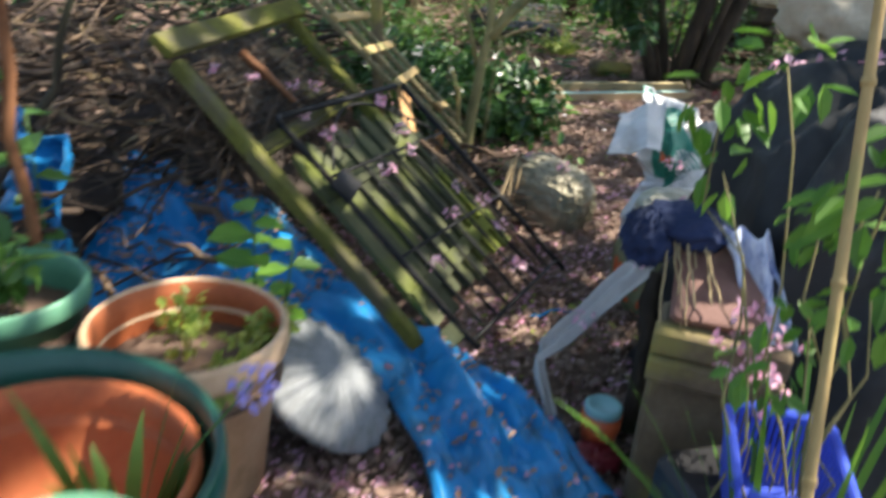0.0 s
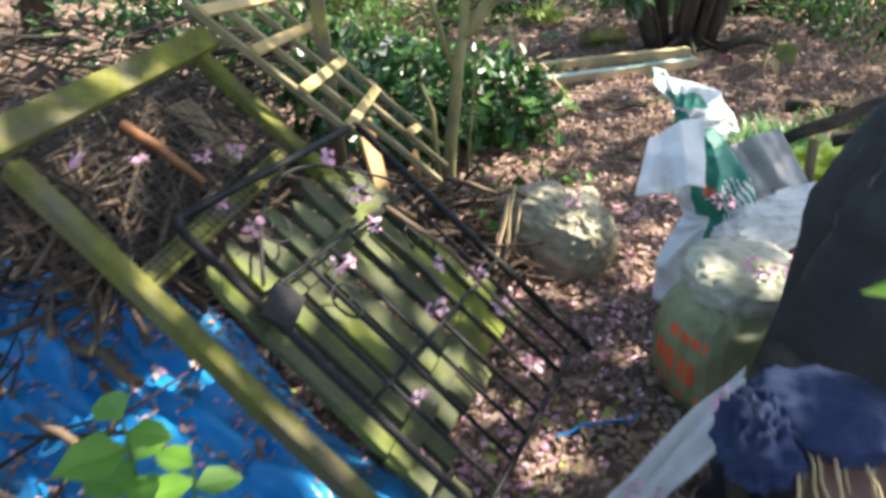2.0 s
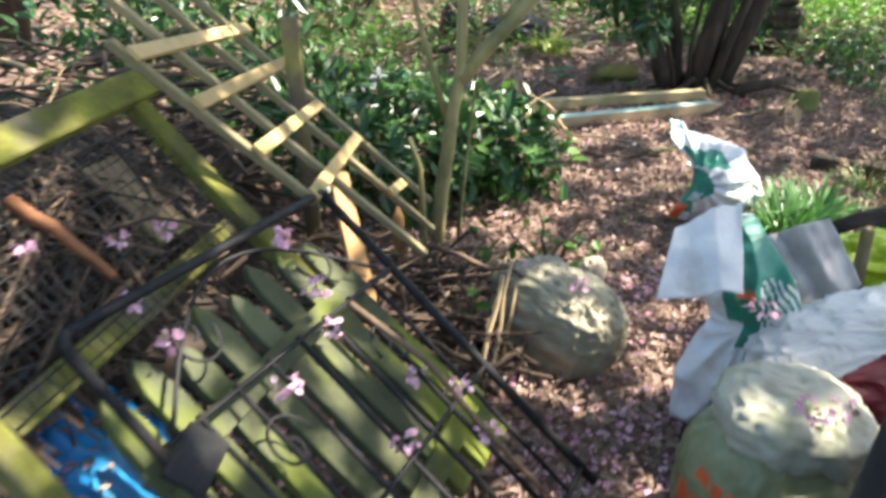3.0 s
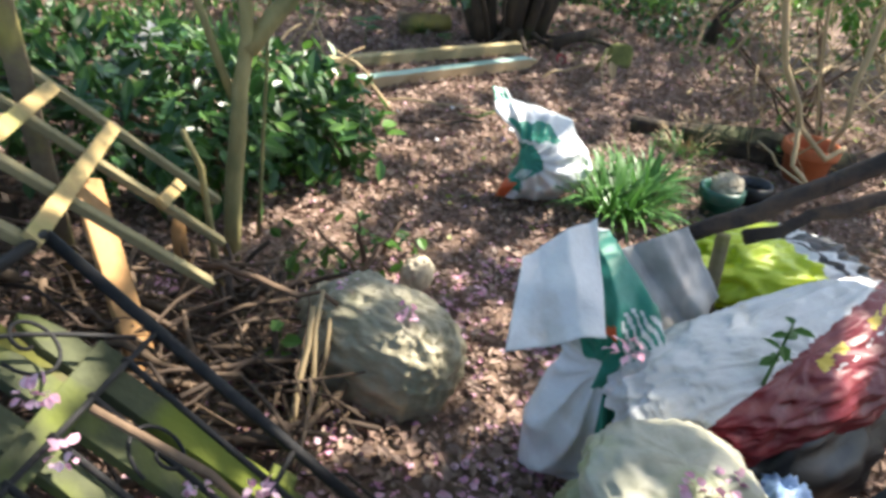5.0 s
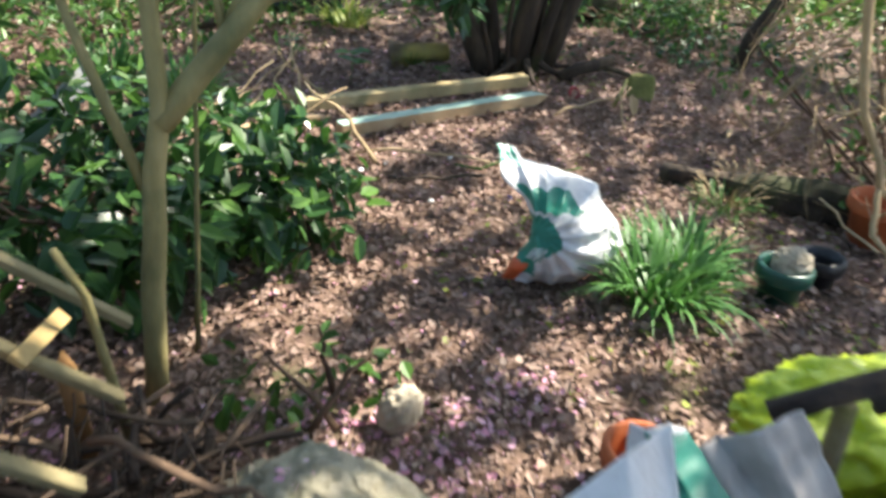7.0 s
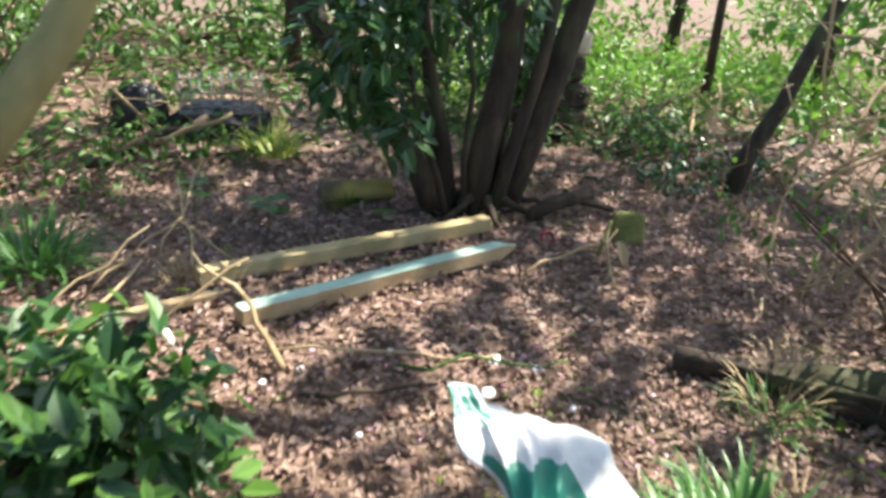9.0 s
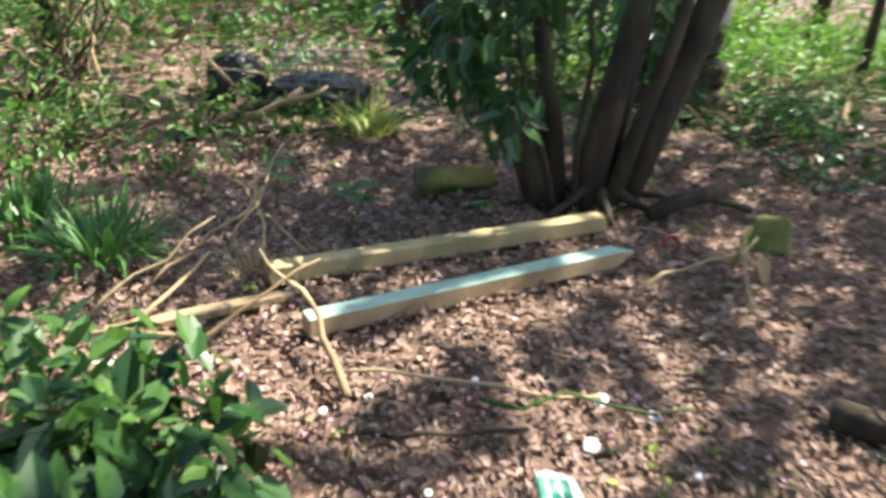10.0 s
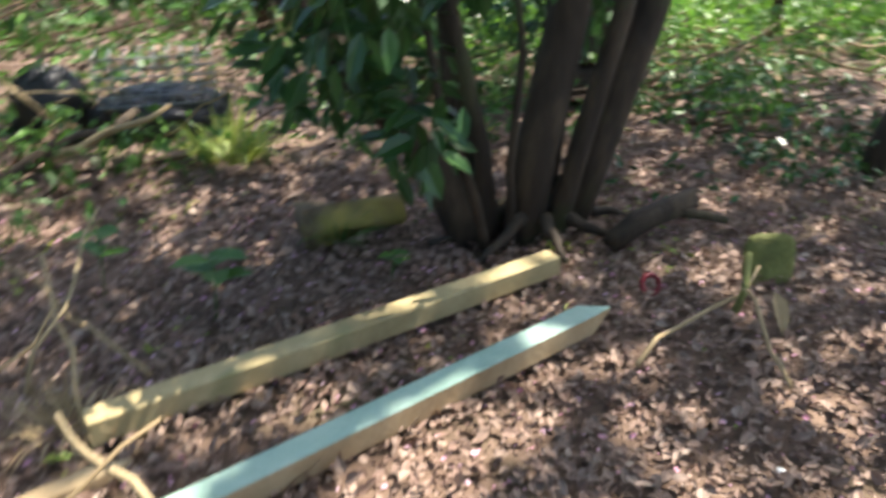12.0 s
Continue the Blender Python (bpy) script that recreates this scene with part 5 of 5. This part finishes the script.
    part("bag", Shape().blob((1.48, 3.2, .14), (.34, .2, .19), (0, 0, 15), .85, .16, 3, seed=41, flat=0), BLACK_PLASTIC, th)
    part("bag", Shape().blob((1.75, 3.55, .13), (.34, .22, .19), (0, 0, -5), .85, .16, 3, seed=42, flat=0), BLACK_PLASTIC, th)
    th = thing("pale_blue_bag", (1.3, 2.86, .0), "pale blue plastic bag poking from the heap", "bag")
    part("bag", Shape().blob((1.33, 2.93, .11), (.09, .07, .14), (0, 0, 20), .85, .15, 4, seed=43, flat=0), mat("pale_blue_plastic", [(.25, .4, .7), (.4, .55, .8)], 5, .4, .2), th)

    th = thing("lime_bag", (1.7, 3.62, .28), "crumpled lime green plastic bag with white and black print", "bag")
    def print3(u, v):
        x = math.cos(2 * math.pi * u)
        if x > .25:
            return 2 if (x > .85 or .45 < x < .6) else 1
        return 0
    s = Shape().blob((1.72, 3.63, .355), (.27, .14, .10), (0, 4, -4), .8, .15, 3.4, seed=51, nu=110, nv=60, slots=print3, crease=.16)
    part("bag", s, [PLASTIC_LIME, PLASTIC_WHITE, BLACK_PLASTIC], th)

    th = thing("white_bag", (1.5, 4.85, 0), "white plastic compost bag with green and orange print", "bag")

    def print4(u, z):
        if z < .10 and u < .17:
            return 2
        if .06 < z < .27 and u < .27 + .06 * math.sin(z * 40):
            return 0 if (.12 < z < .17 and .08 < u < .2 and int(u * 60) % 2) else 1
        if .285 < z < .345 and .07 < u < .66 + .5 * (.31 - z):
            return 1
        if z > .395 and u < .85:
            return 0 if int(u * 14) % 4 == 3 else 1
        return 0
    rows = [((1.31, 4.89, 0), (1.57, 4.84, 0), .05), ((1.325, 4.88, .06), (1.66, 4.83, .05), .11), ((1.385, 4.87, .16), (1.735, 4.83, .15), .13), ((1.39, 4.88, .24), (1.70, 4.86, .23), .10),
            ((1.36, 4.91, .30), (1.65, 4.90, .29), .075), ((1.29, 4.97, .36), (1.645, 4.95, .335), .05), ((1.295, 5.01, .385), (1.50, 5.0, .375), .03), ((1.305, 5.05, .40), (1.39, 5.05, .39), .015), ((1.30, 5.09, .435), (1.375, 5.10, .42), .01)]
    part("bag", loft(rows, (-.35, -.93, .25), print4, fan=(1.39, .22, 15, .016), seed=8), [PLASTIC_WHITE, PRINT_GREEN, PRINT_ORANGE], th)

    th = thing("grey_sack", (.58, 3.68, 0), "weathered grey filled sack lying on the leaf litter", "sack")
    s = Shape().blob((.585, 3.70, .11), (.215, .15, .175), (0, 16, -38), .76, .05, 3.0, seed=71, nu=130, nv=84, flat=-.01, crease=.10)
    part("sack", s, SACK_GREY, th)
    part("gathered_neck", Shape().blob((.44, 3.80, .20), (.07, .05, .05), (0, -30, -38), .9, .25, 3.5, seed=72, nu=36, nv=24, crease=.3), SACK_GREY, th)


sacks()


def poles():
    th = thing("charred_pole", (1.42, 3.52, 0), "charred wooden pole propped on a short post", "pole")
    part("pole", Shape().tube(wander((1.30, 3.52, .545), (3.3, 3.12, 1.62), 22, .005), .022, .031, 12, .8), CHAR, th)
    part("prop", Shape().tube([(1.43, 3.47, 0), (1.44, 3.48, .3), (1.43, 3.49, .57)], .022, .02, 8, .3), OLD_WOOD, th)
    th = thing("charred_pole", (1.6, 3.5, 0), "second thinner charred pole lying below", "pole")
    part("pole", Shape().tube(wander((1.50, 3.50, .555), (3.2, 3.3, 1.20), 20, .005), .016, .024, 10, .8), CHAR, th)


poles()

# ---- pots and log beside the clump ----
p = pot("green_plastic_pot", 2.27, 4.63, .10, .15, PLASTIC_GREEN, "dark green plastic pot holding a pale stone")
th = thing("white_stone", (2.28, 4.62, .1), "off-white lumpy stone sitting in the pot", "stone")
part("stone", Shape().blob((2.28, 4.62, .155), (.06, .05, .05), (0, 0, 0), .9, .2, 3, seed=9), STONE_PALE, th)
p = pot("black_pot", 2.50, 4.72, .09, .12, BLACK_PLASTIC, "black plastic nursery pot behind the clump")
p = pot("terracotta_flowerpot", 3.0, 5.0, .14, .20, TERRACOTTA, "red-brown terracotta pot among dry stems")
p = pot("terracotta_flowerpot", 1.32, 3.86, .10, .15, TERRACOTTA, "orange terracotta pot behind the bags")
th = thing("mossy_log", (2.6, 5.6, 0), "dark mossy rotten log half buried in litter", "log")
part("log", Shape().tube([(2.42, 5.76, .0), (2.55, 5.62, .03), (2.7, 5.46, .04), (2.9, 5.28, .05), (3.3, 5.0, .04)], .06, .075, 16, .9), BARK, th)
p = pot("black_nursery_pot", -.05, 6.0, .13, .22, BLACK_PLASTIC, "black plastic pot standing behind the laurel")
th = thing("grey_board", (-.35, 5.85, 0), "grey weathered board propped behind the laurel", "board")
part("board", Shape().beam((-.5, 5.8, .1), (-.15, 5.95, .42), .09, .02, (0, -1, .5)), STONE_GREY, th)


def vines():
    th = thing("dry_vine", (2.9, 5.0, 0), "tangle of dry straw-coloured vine stems beside the path", "vine")
    for pts, r in ((((2.35, 4.75, 1.7), (2.32, 4.78, 1.2), (2.45, 4.75, .75), (2.62, 4.70, .40), (2.78, 4.66, .26), (2.9, 4.7, .3)), .018),
                   (((2.62, 4.70, .40), (2.58, 4.62, .25), (2.68, 4.55, .14), (2.85, 4.6, .2)), .012),
                   (((3.2, 5.0, 1.6), (3.15, 5.0, .9), (3.05, 4.9, .4), (3.1, 5.0, .05)), .02),
                   (((2.9, 5.3, 1.5), (3.0, 5.2, .8), (3.1, 5.1, .05)), .012)):
        k = []
        for a, b in zip(pts, pts[1:]):
            k += wander(a, b, 4, .03)[:-1]
        part("stem", Shape().tube(k + [Vector(pts[-1])], r, r * .6, 8, .3), STRAW, th)
    brush(260, ((2.7, 3.9), (4.4, 6.2), (.03, 1.3)), .38, .005, "dry_stems", "thicket of thin dry stems beside the path", STRAW, 1.2)
    bush("thicket_leaves", "sparse green leaves in the dry thicket", many(20, (2.9, 4.4), (4.6, 6.6), (.2, 1.5)), [(.25, .25, .25)] * 20, 420, .06, LEAF_MID, .5, 8)


vines()


def stalks():
    s = Shape()
    for p, q, r in (((.30, 6.05, .05), (.55, 6.75, .10), .010), ((1.02, 5.93, .02), (.92, 6.28, .13), .014), ((.92, 6.28, .13), (.75, 6.5, .22), .010), ((.55, 6.2, .04), (.95, 6.42, .22), .007),
                    ((.95, 6.05, .02), (1.75, 5.86, .03), .007), ((.45, 5.9, .03), (.85, 5.72, .03), .011), ((.35, 6.5, .05), (.75, 6.75, .35), .006), ((.75, 6.72, .02), (.7, 6.95, .38), .006),
                    ((.6, 6.9, .02), (.8, 7.3, .35), .006), ((.2, 6.4, .02), (.6, 6.6, .3), .006), ((.9, 6.9, .02), (.55, 7.2, .25), .007), ((.1, 6.3, .05), (.5, 6.28, .03), .009)):
        s.tube(wander(p, q, 5, .04), r, r * .6, 7, .2)
    tagged(part("dry_stalks", s, STRAW), "broken dry stalks lying across the fence posts", "stalks", kind="stuff")
    for p, q, r, lab in (((2.15, 6.55, .02), (2.75, 6.82, .10), .008, "pale peeled stick propped in the litter"), ((2.5, 6.35, .0), (2.62, 6.72, .09), .007, "thin pale stick on the litter"),
                         ((1.05, 5.78, .01), (1.5, 5.74, .02), .009, "dark thin stick lying on leaves"), ((1.4, 5.9, .01), (2.0, 5.8, .02), .006, "green bent stick lying on leaves")):
        th = thing("stick", (p[0], p[1], 0), lab, "stick")
        part("stick", Shape().tube(wander(p, q, 5, .05), r, r * .7, 7), BARK if "dark" in lab else (LEAF_MID if "green" in lab else STRAW), th)


stalks()


def small_finds():
    th = thing("mossy_log_end", (1.48, 7.75, 0), "short mossy log end beside the tree", "log")
    part("log", Shape().tube([(1.42, 7.66, .06), (1.58, 7.68, .075), (1.80, 7.7, .06)], .075, .065, 14, .8), OLD_WOOD, th)
    th = thing("broken_log", (2.75, 7.4, 0), "broken brown log end leaning at the tree foot", "log")
    part("log", Shape().tube([(2.46, 7.25, .04), (2.60, 7.29, .08), (2.74, 7.33, .10), (2.88, 7.37, .12)], .042, .03, 12, 1.2), BARK, th)
    part("branch_stub", Shape().tube([(2.7, 7.35, .1), (2.9, 7.32, .06), (3.0, 7.3, .03)], .022, .016, 8, .8), BARK, th)
    th = thing("root_mass", (2.4, 7.35, 0), "dark knot of roots around the trunks", "root")
    for i in range(8):
        a = i * .785
        part("root", Shape().tube(wander((2.28 + .1 * math.cos(a), 7.52 + .1 * math.sin(a), .09), (2.28 + .42 * math.cos(a), 7.52 + .3 * math.sin(a), -.01), 4, .05), .03, .01, 8, .3), BARK, th)
    th = thing("mossy_slab", (2.84, 6.92, 0), "mossy green stone slab standing in the litter", "stone")
    part("slab", Shape().blob((2.86, 6.90, .07), (.085, .02, .085), (-12, 0, -12), .5, .05, 4, seed=14), STONE_MOSS, th)
    th = thing("dead_leaf", (2.68, 6.60, 0), "large curled dead leaf leaning on a stalk", "leaf")
    part("leaf", Shape().leaves([(2.67, 6.66, .11)], [(.02, -.6, -.75)], [(.3, -.7, .6)], [.14], [.085]), STRAW, th, smooth=False)
    part("stalk", Shape().tube([(2.6, 6.72, .01), (2.64, 6.74, .08), (2.72, 6.84, .14)], .012, .01, 7), STONE_MOSS, th)
    th = thing("red_ring", (2.42, 6.92, .0), "small red plastic ring half in soil", "ring")
    s = Shape()
    s.tube([(2.43 + .032 * math.cos(k * .349), 6.93 + .015 * math.sin(k * .349), .03 + .028 * math.sin(k * .349)) for k in range(19)], .009, .009, 7)
    part("ring", s, PRINT_RED, th)
    for i, (x, y) in enumerate(((1.66, 5.69), (1.75, 5.88), (1.885, 5.80), (1.08, 5.95), (1.9, 5.55), (2.25, 6.1), (1.4, 6.0), (1.2, 5.55), (.95, 5.9))):
        th = thing("white_fragment", (x, y, ground_z(x, y) + .01), "white broken shard lying on brown leaves", "fragment", "white shards")
        k = .024 if i < 3 else .012
        part("shard", Shape().blob((x, y, ground_z(x, y) + .022), (k, k * .8, .006), (rnd.uniform(-20, 20), rnd.uniform(-20, 20), rnd.uniform(0, 90)), .7, .2, 3, seed=i, nu=12, nv=8), WHITE_CHIP, th)
    th = thing("blue_scrap", (1.55, 5.55, .01), "tiny blue plastic scrap on the leaves", "scrap")
    part("scrap", Shape().blob((1.55, 5.55, ground_z(1.55, 5.55) + .02), (.02, .01, .005), (10, 0, 30), .7, .3, 4, nu=12, nv=8), BLUE_BASKET, th)
    th = thing("grey_stone", (.82, 4.15, 0), "small pale stone lying on the path", "stone")
    part("stone", Shape().blob((.80, 4.2, .04), (.055, .04, .06), (0, 15, 20), .8, .15, 3, seed=15, flat=-.01), STONE_PALE, th)
    th = thing("string", (.5, 2.6, 0), "short length of bright blue string on leaves", "string")
    part("cord", Shape().tube(wander((.42, 2.62, .02), (.68, 2.70, .03), 7, .06), .005, .005, 6), TARP, th)
    th = thing("thin_stake", (.3, 2.6, 0), "thin bare stick leaning across the gate", "stick")
    part("stick", Shape().tube([gp(.70, .28, .03), gp(.74, .5, .05), gp(.72, .7, .05), gp(.75, .93, .03)], .009, .006, 7, .3), TWIG, th)
    th = thing("short_board", (.12, 2.35, 0), "short grey-green block at the foot of the gate", "block")
    part("block", Shape().beam((.06, 2.30, .02), (.15, 2.36, .10), .07, .03, (0, -1, .4)), PICKET, th, smooth=False)


small_finds()


def back_heap():
    th = thing("wire_crate", (.9, 8.95, 0), "grey wire crate on a dark heap of rubbish", "crate")
    c = Vector((.95, 9.0, .36))
    for k in range(9):
        x = -.26 + .065 * k
        part("wire", Shape().tube([c + Vector((x, -.12, -.12)), c + Vector((x, -.1, .1)), c + Vector((x, .15, .1))], .005, n=5), STONE_GREY, th)
    for k in range(6):
        z = -.12 + .044 * k
        part("wire", Shape().tube([c + Vector((-.27, -.13, z)), c + Vector((.27, -.13, z))], .005, n=5), STONE_GREY, th)
    th = thing("rubbish_bags", (.7, 9.1, 0), "black bags heaped under the wire crate", "rubbish")
    part("bag", Shape().blob((.95, 9.3, .06), (.3, .2, .15), (0, 0, 5), .85, .18, 3, seed=81, flat=0), BLACK_PLASTIC, th)
    part("bag", Shape().blob((.40, 9.45, .10), (.17, .15, .2), (0, 0, 5), .85, .18, 3, seed=82, flat=0), BLACK_PLASTIC, th)
    th = thing("fallen_branch", (.4, 8.6, 0), "forked grey fallen branch on the litter", "branch")
    part("branch", Shape().tube(wander((.15, 8.45, .03), (.85, 8.75, .25), 6, .04), .035, .02, 8, .4), BARK, th)
    part("branch", Shape().tube(wander((.5, 8.6, .12), (1.0, 8.6, .3), 5, .04), .022, .01, 8, .4), STRAW, th)
    th = thing("stone_stack", (3.45, 9.3, 0), "stack of grey stone slabs behind the tree", "stone stack")
    for i in range(4):
        part("slab", Shape().blob((3.45 + .05 * (i % 2), 9.3, .12 + .2 * i), (.30 - .02 * i, .2, .11), (0, 3 * (i % 2), 8 * i), .55, .08, 3, seed=90 + i, flat=-.01), STONE_PALE if i == 3 else BARK, th)
    brush(60, ((4.0, 6.2), (8.9, 10.6), (.03, .2)), .4, .012, "fallen_branches", "pale fallen branches in the sunny glade", STRAW, .3)


back_heap()



def sack_side_sticks():
    for p, q, rr in (((.29, 3.43, 0), (.38, 3.65, .31), .010), ((.33, 3.44, 0), (.41, 3.68, .34), .008), ((.36, 3.46, 0), (.43, 3.66, .26), .006)):
        th = thing("dry_stake", (p[0], p[1], 0), "pale dry stalk leaning against the grey sack", "stalk", "stalks by the sack")
        part("stalk", Shape().tube(wander(p, q, 4, .02), rr, rr * .8, 7, .2), STRAW, th)
    th = thing("dry_branch", (.2, 3.9, 0), "crooked dry branch resting on the sticks", "branch")
    part("branch", Shape().tube(wander((.10, 3.95, .26), (.45, 3.68, .29), 7, .04), .011, .007, 7, .4), TWIG, th)
    part("twig", Shape().tube(wander((.45, 3.68, .28), (.62, 3.52, .10), 5, .05), .006, .004, 6, .3), TWIG, th)
    shoot("leafy_shoot", .30, 3.72, 0, .22, 5, .06, "small green leaves pushing through the sticks")
    shoot("leafy_shoot", 1.32, 3.08, .42, .56, 9, .045, "small green leafy sprig growing over the white sack", (.05, .03), LEAF_MID, .6)


sack_side_sticks()

tussock("dry_grass", 2.75, 5.55, .25, 80, .22, "dead straw grass growing round the rotten log", .006, STRAW)
tussock("grass_tuft", 2.5, 5.35, .3, 90, .16, "short green grass round the rotten log", .008)


def left_corner():
    th = thing("rusty_stake", (-1.08, 2.0, 0), "rust-brown wooden stake standing beside the tarpaulin", "stake")
    part("stake", Shape().tube(wander((-1.05, 1.98, .0), (-1.12, 2.09, 1.5), 8, .012), .020, .015, 9, .6), RUST_WOOD, th)
    th = thing("tarpaulin_scrap", (-1.2, 2.35, .2), "crumpled blue tarpaulin scrap hanging on sticks", "tarpaulin")

    def hang(u, v):
        x, y, z = -1.34 + .22 * u, 2.42 - .1 * u, .72 - .36 * v - .08 * u
        return Vector((x + .05 * noise.noise(Vector((u * 4, v * 5, 1))), y + .07 * math.sin(u * 9 + v * 4) + .06 * noise.noise(Vector((u * 6, v * 7, 3))), z))
    part("sheet", Shape().sheet(hang, 40, 50, .003), TARP, th)
    th = thing("dark_branch", (-1.5, 2.5, 0), "dead brown branch leaning behind the tarpaulin", "branch")
    part("branch", Shape().tube(wander((-1.6, 2.5, 0), (-1.1, 2.5, 1.1), 7, .03), .02, .012, 8, .5), BARK, th)
    part("branch", Shape().tube(wander((-1.45, 2.46, .35), (-1.05, 2.2, .55), 6, .04), .014, .007, 7, .5), TWIG, th)
    part("branch", Shape().tube(wander((-1.0, 2.75, .33), (-.62, 2.45, .36), 6, .04), .022, .016, 8, .5), TWIG, th)


left_corner()
tussock("dry_grass", .70, 6.74, .14, 60, .2, "pale straw tuft at the end of the tan post", .006, STRAW)
shoot("leafy_shoot", -1.22, 1.98, .1, .98, 12, .10, "tall green leafy shoot beside the rusty stake", (.06, .04), LEAF_MID)
shoot("leafy_shoot", -1.05, 2.05, .1, .80, 9, .09, "green leafy shoot over the mint pot", (-.04, .05), LEAF_MID)
